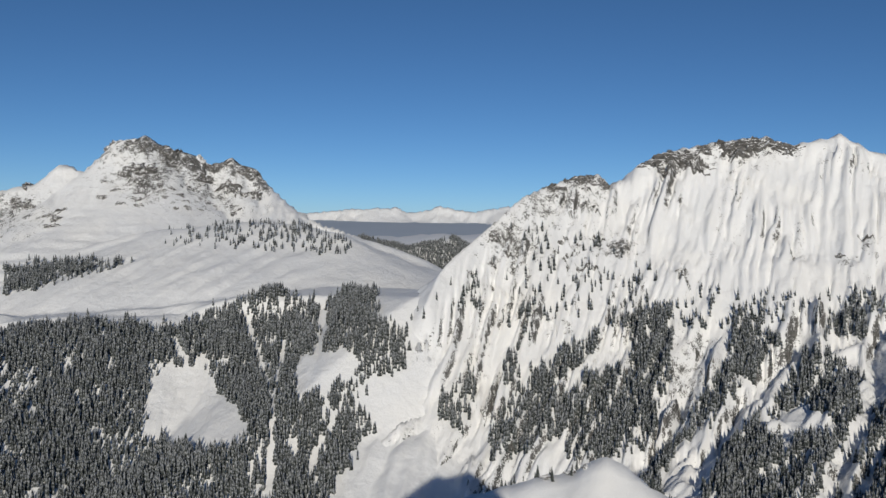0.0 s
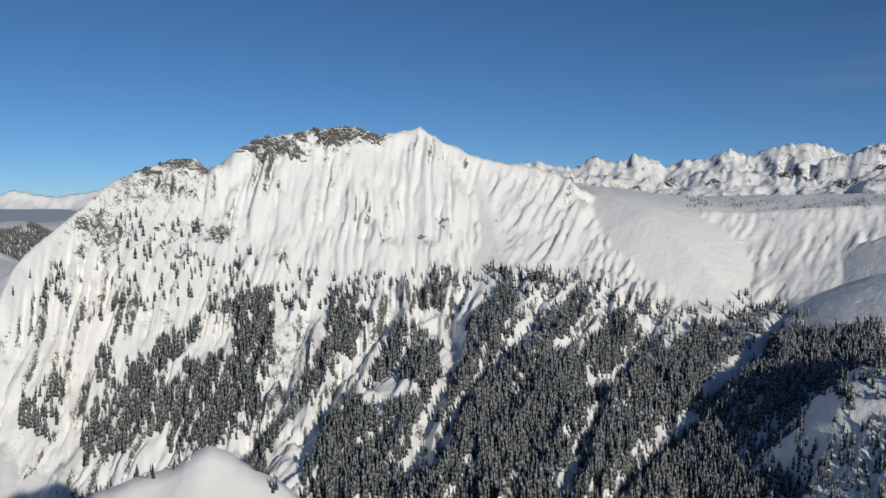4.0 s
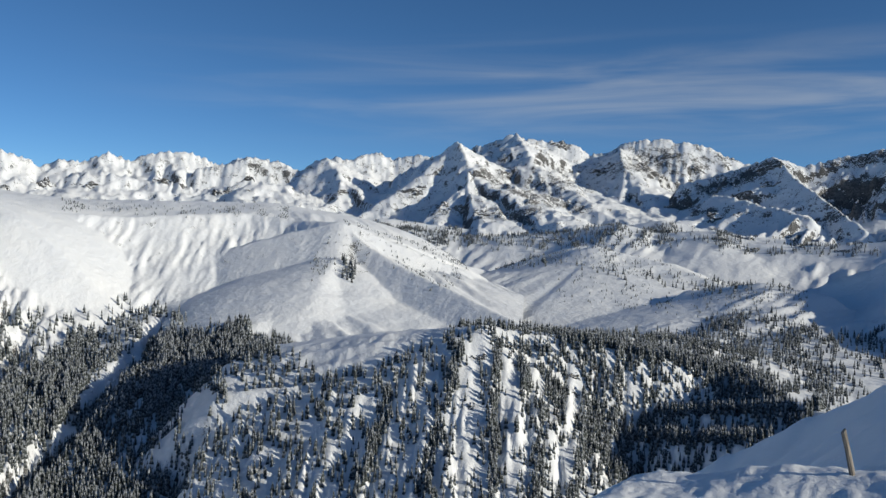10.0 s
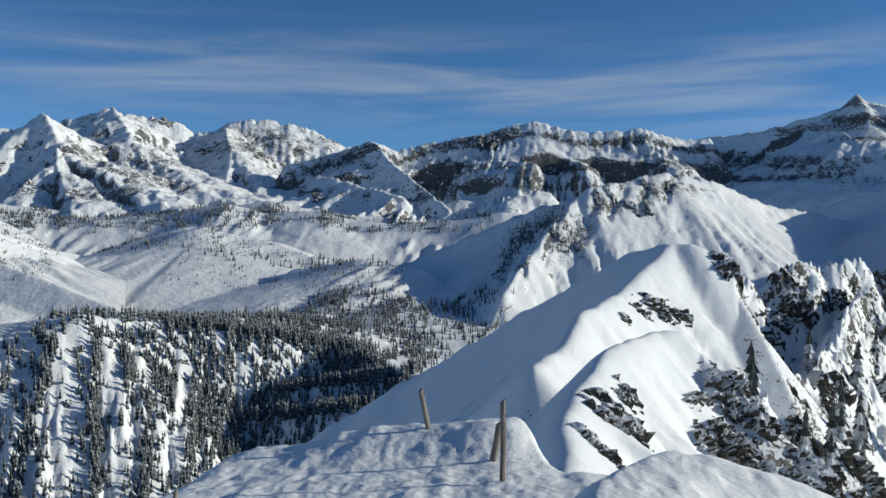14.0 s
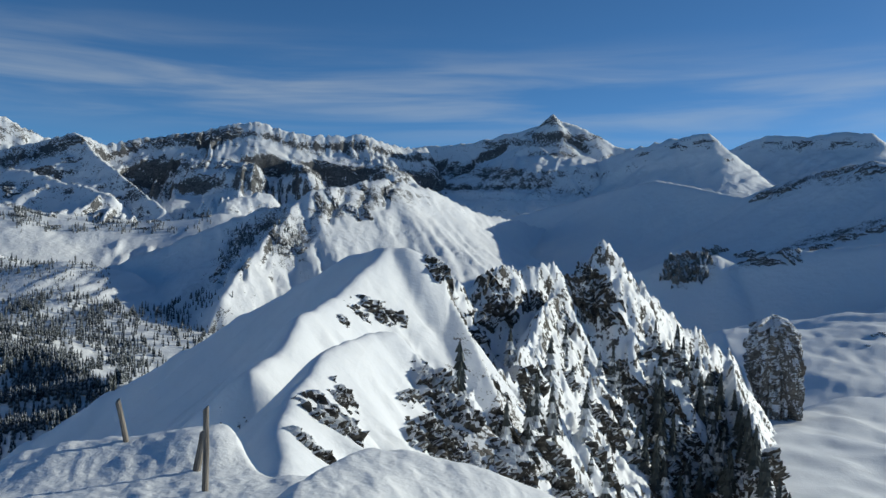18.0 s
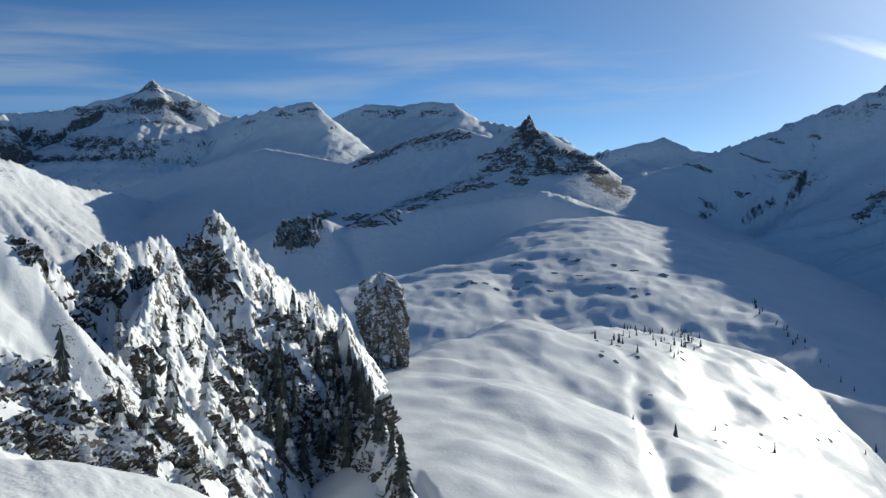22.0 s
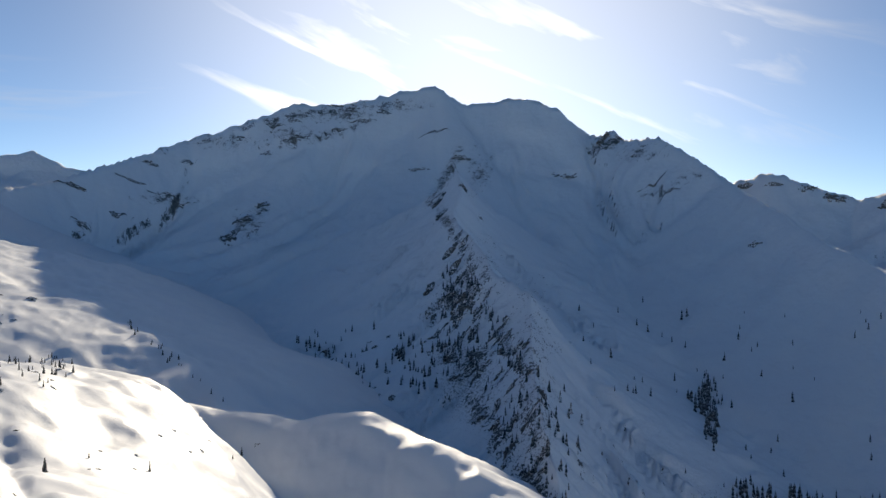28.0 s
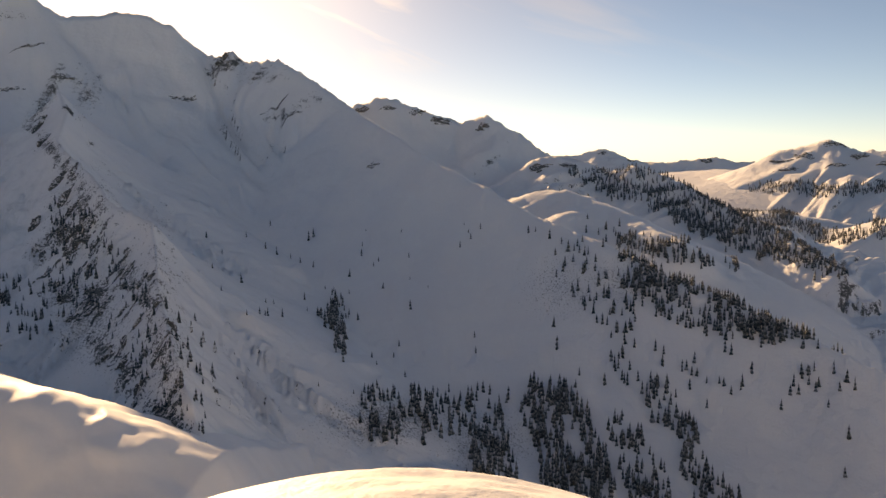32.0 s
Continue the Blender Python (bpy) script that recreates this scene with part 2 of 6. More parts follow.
def place(az, el, d):
    a = radians(az)
    return (d * math.sin(a), d * math.cos(a), EYE + d * math.tan(radians(el)))


def capsule(A, E, row):
    """How far, in widths, a direction lies from a line of (azimuth, elevation, azimuth, elevation, half width)."""
    a0, e0, a1, e1, w = row[:5]
    dx, dy = a1 - a0, e1 - e0
    u = np.clip(((A - a0) * dx + (E - e0) * dy) / (dx * dx + dy * dy), 0, 1)
    return np.hypot(A - a0 - u * dx, E - e0 - u * dy) / w


def ring_depth(A, E, ring):
    """Signed distance in degrees from a ring of (azimuth, elevation), positive within it."""
    p = np.array(ring)
    best, odd = np.full(A.shape, 1e9), np.zeros(A.shape, bool)
    for (x0, y0), (x1, y1) in zip(p, np.roll(p, -1, 0)):
        dx, dy = x1 - x0, y1 - y0
        u = np.clip(((A - x0) * dx + (E - y0) * dy) / max(dx * dx + dy * dy, 1e-9), 0, 1)
        best = np.minimum(best, np.hypot(A - x0 - u * dx, E - y0 - u * dy))
        if dy:
            odd ^= ((y0 > E) != (y1 > E)) & (A < x0 + (E - y0) * dx / dy)
    return np.where(odd, best, -best)


class Ridge:
    """A crest line of (azimuth, elevation, distance) seen from the summit, with the fall on its near side (towards the summit) and on its far side.
    fall = (steepness by the crest, metres over which that eases off, steepness further down, metres after which it breaks away steeply).
    lr: the two falls are those on the left and on the right of the line as it runs."""

    def __init__(self, pts, near, far, gully=0.0, width=40.0, seed=0, jag=0.0, step=0.0, round_=0.0, bare=0.0, lr=False, lean=0.25, ends=0.6, cut=False, bands=(), straight=None, spur=None, patchy=True):
        self.patchy = patchy
        self.p = np.array([place(*q) for q in pts])
        self.near, self.far, self.gully, self.width, self.seed = near, far, gully, width, seed
        self.jag, self.step, self.round_, self.bare, self.lr, self.lean, self.ends, self.cut, self.bands, self.spur = jag, step, round_, bare, lr, lean, ends, cut, bands, spur
        self.straight = (not lr) if straight is None else straight
        self.blend = max(0.4, 0.005 * float(np.hypot(self.p[:, 0], self.p[:, 1]).mean()))

    def at(self, X, Y):
        R0 = np.hypot(X, Y).clip(1)
        parts, run, last = [], 0.0, len(self.p) - 2

        def fall(f, t):
            d = f[0] * f[1] * (1 - np.exp(-t / f[1])) + f[2] * t
            if len(f) < 4:
                return d
            q = t - f[3]
            return d + 0.375 * (q + np.sqrt(q * q + (0.45 * f[3]) ** 2)) - 0.375 * (np.sqrt(f[3] ** 2 * 1.2025) - f[3])
        for i, (a, b) in enumerate(zip(self.p[:-1], self.p[1:])):
            dx, dy = b[0] - a[0], b[1] - a[1]
            n = math.hypot(dx, dy)
            raw = ((X - a[0]) * dx + (Y - a[1]) * dy) / (n * n)
            u = np.clip(raw, 0, 1)
            ex, ey = X - a[0] - u * dx, Y - a[1] - u * dy
            dist = np.hypot(ex, ey)
            side = (ex * dy - ey * dx) / n if self.lr else (ex * (a[0] + u * dx) + ey * (a[1] + u * dy)) / R0
            w = smooth(side / np.maximum(dist, 1e-3), -0.15, 0.15)
            t = np.sqrt(dist * dist + self.round_ ** 2) - self.round_ if self.round_ else dist
            h = a[2] + (b[2] - a[2]) * u - fall(self.near, t) * (1 - w) - fall(self.far, t) * w
            if i == 0 and not self.cut:
                h = h - self.ends * np.maximum(-raw, 0) * n
            if i == last and self.cut:
                beyond = self.ends * np.maximum(raw - 1, 0) * n
            if i == last and not self.cut:
                h = h - self.ends * np.maximum(raw - 1, 0) * n
            parts.append((h.astype(np.float32), (run + u * n).astype(np.float32), dist.astype(np.float32), w.astype(np.float32)))
            run += n
        top = parts[0][0]
        for q in parts[1:]:
            top = np.maximum(top, q[0])
        tot, s, best, back = 0.0, 0.0, 0.0, 0.0
        for q in parts:
            w = np.exp(np.maximum((q[0] - top) / self.blend, -30)).astype(np.float64)
            tot, s, best, back = tot + w, s + w * q[1], best + w * q[2], back + w * q[3]
        h, s, best, back = top.astype(np.float64), s / tot, best / tot, back / tot
        if self.cut:
            h = h - beyond
        if self.jag:
            h = h + self.jag * (fbm(s / 14.0, s * 0 + 3.3, 4, self.seed + 50) - 0.5) * 2 * np.exp(-best / 60)
        g = np.zeros(X.shape)
        tip = smooth(s, 0, 1.5 * self.width) * smooth(run - s, 0, 1.5 * self.width)
        if self.gully:
            w = self.width
            s0 = s
            if self.straight:
                q = self.p[-1] - self.p[0]
                q = q / math.hypot(q[0], q[1])
                s0 = (X - self.p[0][0]) * q[0] + (Y - self.p[0][1]) * q[1]
            sw = s0 + 0.7 * w * (fbm(X / (3 * w), Y / (3 * w), 3, self.seed + 9) - 0.5) + self.lean * best
            g = 1 - np.abs(2 * fbm(sw / w, best / (6 * w), 4, self.seed, 0.55) - 1) * 2.4
            if not self.patchy:
                g = 0.4 + (g - 0.4) * (0.45 + 1.0 * vnoise(X / (3 * w), Y / (3 * w), self.seed + 30))
            else:
                g = 0.4 + (g - 0.4) * (0.15 + 1.25 * smooth(vnoise(X / (4 * w), Y / (4 * w), self.seed + 30), 0.3, 0.75))
            h = h - self.gully * (g - 0.4) * smooth(best, 0.1 * w, 1.6 * w) * (1 if self.lr else 1 - 0.8 * back) * tip
        if self.spur:
            # broad spurs lower on the face, with ravines between them
            amp, w, start = self.spur
            sw = s0 + 0.75 * best + 0.5 * w * (fbm(X / (2 * w), Y / (2 * w), 3, self.seed + 19) - 0.5)
            c = np.abs(2 * vnoise(sw / w, best / (9 * w), self.seed + 21) - 1) * 1.6
            h = h + amp * (c - 0.8) * smooth(best, start, start + 1.2 * w) * tip
            g = 0.35 * g + 0.9 - 1.6 * c
        for k, (at, wide, drop) in enumerate(self.bands):
            # a cliff band that comes and goes along the face
            at = at * (0.75 + 0.5 * fbm(s / 160, s * 0 + 7 * k, 3, self.seed + 60 + k))
            some = smooth(fbm(s / 130 + 3 * k, best / 300, 3, self.seed + 70 + k), 0.30, 0.55)
            h = h - drop * some * smooth(best, at, at + wide) * (1 if self.lr else 1 - back)
        if self.step:
            q = h / self.step + 0.6 * fbm(X / (6 * self.step), Y / (6 * self.step), 3, self.seed + 4)
            fr = q - np.floor(q)
            some = smooth(fbm(X / (9 * self.step), Y / (9 * self.step), 3, self.seed + 6), 0.40, 0.62)
            h = h + self.step * 0.62 * some * (smooth(fr, 0.55, 0.95) - fr) * smooth(best, 0, 2 * self.step)
        return h, g, self.bare * np.exp(-best / 60)


class Field:
    """The height of a mountain: the highest of its ridges, with rough ground on top."""

    def __init__(self, ridges, rough=3.0, scale=60.0, seed=0, floor=-600.0, crumple=0.0, octaves=5, cuts=()):
        self.cuts = cuts
        self.crumple, self.octaves = crumple, octaves
        self.ridges, self.rough, self.scale, self.seed, self.floor = ridges, rough, scale, seed, floor

    def at(self, X, Y):
        H = np.full(X.shape, self.floor)
        G, B = np.zeros(X.shape), np.zeros(X.shape)
        for r in self.ridges:
            h, g, b = r.at(X, Y)
            k = h > H
            H, G = np.where(k, h, H), np.where(k, g, G)
            B = np.maximum(B, b)
        if self.cuts:
            # gullies (and ribs, where the depth is positive) that run down the face
            A, E = np.degrees(np.arctan2(X, Y)) % 360, np.degrees(np.arctan2(H - EYE, np.hypot(X, Y)))
            A = A + 0.7 * (fbm(X / 45, Y / 45, 4, self.seed + 41) - 0.5) * 2
            cut = np.zeros(X.shape)
            for row in self.cuts:
                q = row[5] * np.exp(-np.minimum(capsule(A, E, row), 6) ** 2) * (0.4 + 1.2 * fbm(X / 70, Y / 70, 2, self.seed + 43))
                cut = np.where(np.abs(q) > np.abs(cut), q, cut)
            H, G = H + cut, G - cut * 0.03
        H = H + self.rough * (fbm(X / self.scale, Y / self.scale, self.octaves, self.seed + 77, 0.5) - 0.5) * 2
        q = self.scale * 0.55
        crease = np.abs(2 * fbm(X / q + 40, Y / q, 4, self.seed + 177, 0.5) - 1)
        H = H + self.crumple * (0.35 - crease)
        return H, G, B


FIELDS, SHEETS = {}, {}


def sheet(name, field, az, rad, cols, rows, mat, slope=(0.85, 1.15), scrub=(), crags=(), bare_bias=0.0, crease=0.0, bands=()):
    """The surface of a field over a sector round the summit, finer near than far."""
    A = np.radians(np.linspace(az[0], az[1], cols) if len(az) == 2 else az)
    R = np.geomspace(rad[0], rad[1], rows) if len(rad) == 2 else rad
    cols, rows = len(A), len(R)
    AA, RR = np.meshgrid(A, R)
    X, Y = RR * np.sin(AA), RR * np.cos(AA)
    Z, G, B = field.at(X, Y)
    P = np.stack([X, Y, Z], -1)
    ea, er = np.gradient(P, axis=1), np.gradient(P, axis=0)
    nrm = np.cross(ea, er)
    nz = np.abs(nrm[..., 2]) / np.linalg.norm(nrm, axis=-1).clip(1e-9)
    steep = np.sqrt(np.clip(1 - nz * nz, 0, 1)) / nz.clip(0.05)
    deg, elv = np.degrees(AA), np.degrees(np.arctan2(Z - EYE, RR))
    blot = fbm(X / (R[0] * 0.05), Y / (R[0] * 0.05), 4, 401) - 0.5

    def spots(rows):
        v = np.zeros(Z.shape)
        for a, e, wa, we, amount in rows:
            v = np.maximum(v, amount * np.exp(-((deg - a) / wa) ** 2 - ((elv - e) / we) ** 2))
        return v
    crag = spots(crags)
    bare = smooth(steep, *slope) * 0.58 + B + bare_bias * smooth(steep, 0.35, 0.8) + crag + crag * blot * 1.5 + crease * smooth(G, 0.55, 1.0)
    for row in bands:
        # a line of bare rock, mostly cliffs
        bare = np.maximum(bare, row[5] * np.exp(-capsule(deg, elv + 0.5 * blot, row) ** 2) * (1 + 1.2 * blot))
    me = bpy.data.meshes.new(name)
    n = rows * cols
    me.vertices.add(n)
    me.vertices.foreach_set("co", P.reshape(-1))
    i = np.arange((rows - 1) * (cols - 1))
    q = (i // (cols - 1)) * cols + i % (cols - 1)
    quad = np.stack([q, q + cols, q + cols + 1, q + 1], 1).reshape(-1)
    me.loops.add(len(quad))
    me.loops.foreach_set("vertex_index", quad.astype(np.int32))
    me.polygons.add(len(i))
    me.polygons.foreach_set("loop_start", (np.arange(len(i)) * 4).astype(np.int32))
    me.polygons.foreach_set("use_smooth", np.ones(len(i), bool))
    me.attributes.new("bare", "FLOAT", "POINT").data.foreach_set("value", bare.reshape(-1).astype(np.float32))
    sc = spots(scrub).reshape(-1)
    me.attributes.new("scrub", "FLOAT", "POINT").data.foreach_set("value", sc.astype(np.float32))
    me.update()
    me.materials.append(mat)
    FIELDS[name] = field
    SHEETS[name] = (deg, elv, RR, A[1] - A[0], R[1] / R[0] - 1, G)
    return new(name, me)


def visible_spot(host, az, el):
    """Where the line of sight meets a sheet; its crest if the line passes over it."""
    deg, elv, RR, da, dr, G = SHEETS[host]
    j = int(np.argmin(np.abs(deg[0] - az)))
    col = elv[:, j]
    hit = np.nonzero(col >= el)[0]
    i = int(hit[0]) if len(hit) else int(np.argmax(col))
    return RR[i, j] * math.sin(radians(az)), RR[i, j] * math.cos(radians(az)), float(RR[i, j])


def crags(host, mat, rows, seed, dip=0.25, depth=0.30, name="rock_outcrop", label="bare dark rock with snow on its ledges"):
    """Outcrops standing proud of a mountain: rows of (azimuth, elevation, width, height) in degrees."""
    owner = bpy.data.objects[host]
    field = FIELDS[host]
    for k, (az, el, wd, hd) in enumerate(rows):
        x, y, d = visible_spot(host, az, el)
        w, h = wd * d * 0.01745, hd * d * 0.01745
        e = max(0.3 * h, 0.5)
        q = field.at(np.array([[x + e, x - e, x, x]]), np.array([[y, y, y + e, y - e]]))[0][0]
        gx, gy = (q[0] - q[1]) / (2 * e), (q[2] - q[3]) / (2 * e)
        fx, fy = x / d, y / d
        slope = max(0.45, math.hypot(gx, gy))
        away = np.array([gx + 0.5 * slope * fx, gy + 0.5 * slope * fy])
        away = away / np.linalg.norm(away)
        side = np.array([away[1], -away[0]])
        n, m = (28, 21) if d < 700 else (24, 18)
        u, v = np.meshgrid(np.linspace(-1.25, 1.25, n), np.linspace(-1.25, 1.25, m))
        s = seed + 13 * k
        rag = fbm(u * 2.0 + k * 3.1 + dip * v, v * 2.6, 4, s, 0.6) - 0.5
        mask = 0.75 - np.abs(u) ** 1.6 - np.abs(v) ** 1.6 + 3.4 * rag
        run = min(h / slope, 1.4 * h)
        X = x + side[0] * u * w / 2 + away[0] * v * run / 2
        Y = y + side[1] * u * w / 2 + away[1] * v * run / 2
        Z = field.at(X, Y)[0]
        led = v * 2.6 + dip * 3 * u + 1.6 * (fbm(u * 1.3, v * 1.3, 3, s + 5) - 0.5)
        saw = led - np.floor(led)
        out = smooth(mask, -0.05, 0.5) * (0.45 + 0.55 * saw) * (0.6 + 0.9 * fbm(u * 2.6, v * 2.6, 3, s + 7)) + 0.3 * (np.abs(2 * fbm(u * 4, v * 3, 3, s + 9) - 1) - 0.35)
        out = depth * min(w, h) * out - 0.10 * h * (mask < -0.05)
        nz = 0.55
        P = np.stack([X - away[0] * out * 0.85, Y - away[1] * out * 0.85, Z + nz * out], -1).reshape(-1, 3)
        keep = (mask > -0.25).reshape(-1)
        F = []
        for i in range(m - 1):
            for j in range(n - 1):
                a = i * n + j
                if keep[a] or keep[a + 1] or keep[a + n] or keep[a + n + 1]:
                    F.append((a, a + 1, a + n + 1, a + n))
        used = sorted({q for f in F for q in f})
        at = {q: i for i, q in enumerate(used)}
        if len(F) < 4:
            continue
        me = bpy.data.meshes.new(name)
        me.from_pydata([tuple(P[q]) for q in used], [], [tuple(at[q] for q in f) for f in F])
        me.materials.append(mat)
        ob = new(name, me)
        ob.parent = owner
        tagged(ob, label)


def strew(rows, count, seed, width, height):
    """Outcrop rows strewn within strips of (azimuth, upper elevation, lower elevation)."""
    rng = random.Random(seed)
    z = np.array(rows)
    out = []
    for _ in range(count):
        a = rng.uniform(z[0, 0], z[-1, 0])
        t, b = np.interp(a, z[:, 0], z[:, 1]), np.interp(a, z[:, 0], z[:, 2])
        out.append((a, float(b + (t - b) * rng.random()), rng.uniform(*width), rng.uniform(*height)))
    return out


def along(rows, width, height, seed, jitter=0.15):
    rng = random.Random(seed)
    return [(a + rng.uniform(-jitter, jitter), e, rng.uniform(*width), rng.uniform(*height)) for a, e in rows]



# ---------------------------------------------------------------- the mountains, sector by sector
def mountain(name, ridges, az, rad, cols, rows, mat, label, rough=3.0, scale=60.0, seed=0, floor=-600.0, slope=(1.05, 1.5), scrub=(), crags=(), bare_bias=0.08, crumple=None, octaves=5, crease=0.0,
             category="mountain", kind="", cuts=(), bands=()):
    ob = sheet(name, Field(ridges, rough, scale, seed, floor, rough * 1.2 if crumple is None else crumple, octaves, cuts), az, rad, cols, rows, mat, slope, scrub, crags, bare_bias, crease, bands)
    return tagged(ob, label, category, kind=kind)


# valley floor, one sheet out to the horizon
class Valley:
    def at(self, X, Y):
        r = np.hypot(X, Y)
        a = np.degrees(np.arctan2(X, Y)) % 360
        z = -6 - 0.80 * r
        z = np.maximum(z, -430 + 60 * (fbm(X / 500, Y / 500, 4, 5) - 0.5))
        open_ = smooth(r, 1500, 3400)
        z = z + open_ * (330 + 60 * fbm(X / 300, Y / 300, 4, 6))
        return z, np.zeros(X.shape), np.zeros(X.shape)


FIELDS["ground"] = Valley()
ob = sheet("ground", FIELDS["ground"], (0, 360), (14, 4950), 490, 93, SNOW_FAR, (1.3, 1.6))
tagged(ob, "snow-covered valley floor between the mountains", "ground", kind="structure")

# rocky peak over a forested bench
mountain("rocky_peak", [
    Ridge([(12, 1.5, 2300), (20, 2.2, 2300), (27.4, 1.5, 2300), (29.3, 1.9, 2300), (30.7, 3.2, 2300), (32.8, 2.8, 2280), (33.9, 4.7, 2280),
           (35.8, 5.2, 2280), (37.2, 4.3, 2280), (38.2, 4.3, 2280), (39.8, 3.5, 2280), (41.1, 4.0, 2280), (42.5, 3.4, 2270), (43.5, 2.2, 2260),
           (44.8, 1.0, 2240), (46.6, -0.1, 2200), (48.2, -0.6, 2150), (51.2, -1.9, 2050), (53.5, -2.7, 1950), (55.1, -3.4, 1850)],
          (1.0, 230, 0.15, 760), (0.9, 300, 0.3), 9, 34, 3, jag=7, step=18),
    Ridge([(34, -1.6, 1900), (37.2, -0.8, 1850), (42.2, -0.3, 1820), (45.1, -0.4, 1800), (47.4, -0.8, 1760), (49.3, -2.1, 1700), (52, -3.6, 1620)],
          (0.42, 140, 0.12, 320), (0.2, 200, 0.1, 200), 4, 50, 4, round_=40),
    Ridge([(12, -6, 1450), (20, -6, 1450), (27.4, -7.5, 1400), (34.8, -6.5, 1430), (40.8, -6.1, 1430), (46, -5.6, 1400), (50, -5.1, 1350), (54, -5.0, 1250)],
          (0.62, 300, 0.22), (-0.10, 120, 0.03, 220), 10, 60, 5, round_=60)],
    (8, 68), (780, 2550), 421, 204, SNOW_MID, "jagged grey rock summit above snowfields and a wooded bench", slope=(1.9, 2.6), bands=[(32.3, 3.6, 35.9, 4.7, 0.5, 0.66), (35.9, 4.7, 37.5, 3.8, 0.5, 0.66), (37.5, 3.8, 39.8, 3.2, 0.45, 0.66), (40.1, 3.5, 41.9, 3.6, 0.5, 0.66), (41.9, 3.6, 43.5, 2.1, 0.35, 0.66)], rough=4, scale=110, seed=11, crumple=2.5,
    crags=[(35.2, 4.6, 1.8, 0.9, 0.58), (38.5, 3.8, 1.8, 0.6, 0.54), (41.8, 3.4, 1.5, 0.8, 0.57), (36.3, 2.4, 2.8, 1.5, 0.44), (28, 0, 1.8, 1.4, 0.45), (40, 1.5, 3, 1.3, 0.36)])

# distant range over the fog, and the wooded hill before it
mountain("distant_range", [
    Ridge([(40, 0.6, 4800), (46.3, 0.5, 4800), (49, 0.8, 4800), (51.9, 0.9, 4800), (53, 0.6, 4800), (55, 1.0, 4800), (57, 0.7, 4800), (59.6, 1.1, 4800), (64, 0.9, 4800)],
          (0.5, 200, 0.2), (0.5, 200, 0.2), 14, 60, 7, jag=14)],
    (42, 62), (4250, 4950), 176, 37, SNOW_FAR, "pale snowy range far away beyond the fog", rough=8, scale=120, seed=12)
class Fog:
    def at(self, X, Y):
        r = np.hypot(X, Y)
        return -118 + (r - 2700) * 0.056 + 5 * fbm(X / 300, Y / 300, 3, 31), np.zeros(X.shape), np.zeros(X.shape)
ob = sheet("valley_fog", Fog(), (44, 61), (2600, 4700), 60, 60, FOG, (9, 10))
tagged(ob, "flat blue-grey sea of fog filling the lowland", "fog", kind="backdrop")
mountain("wooded_hill", [
    Ridge([(46, -2.3, 2500), (49.7, -1.3, 2500), (52.8, -1.9, 2500), (55.8, -1.2, 2500), (57.5, -2.2, 2450), (60, -3, 2400)],
          (0.5, 150, 0.25, 150), (0.5, 150, 0.25), 6, 50, 8, round_=20)],
    (45, 61), (2200, 2800), 136, 37, SNOW_FAR, "dark wooded hill at the edge of the fog", rough=5, scale=60, seed=13)

# the long fluted ridge
RIB = 15
GULLIES = [(72.5, -7.3, 71.2, -13, 0.5, -16), (71.2, -13, 68.6, -16, 0.5, -16), (79, -5.5, 74.6, -12, 0.45, -18), (74.6, -12, 72.4, -16.1, 0.45, -18), (82.8, -5.7, 82.8, -9.9, 0.55, -20), (82.8, -9.9, 81.1, -14.3, 0.55, -20), (81.1, -14.3, 79.8, -17.3, 0.55, -20), (88.5, -6.2, 87.1, -8.6, 0.4, -18), (87.1, -8.6, 84.6, -11.4, 0.4, -18), (84.6, -11.4, 81.1, -16.8, 0.4, -18), (92.4, -6.8, 89.7, -9.7, 0.3, -10), (96.1, -7.9, 93.1, -11.6, 0.42, -18), (93.1, -11.6, 90.5, -18.4, 0.42, -18), (104.1, -6.6, 100, -11.3, 0.6, -28), (100, -11.3, 96.2, -15.7, 0.6, -28), (96.2, -15.7, 93.2, -19.2, 0.6, -28), (108.4, -9.5, 106.2, -14.1, 0.4, -12), (106.2, -14.1, 104.4, -18.5, 0.4, -12), (58.5, -13, 55.2, -17.8, 0.5, -8), (56.5, -6.7, 53.5, -11.9, 0.9, -8), (53.5, -11.9, 50.6, -16.9, 0.9, -8)]
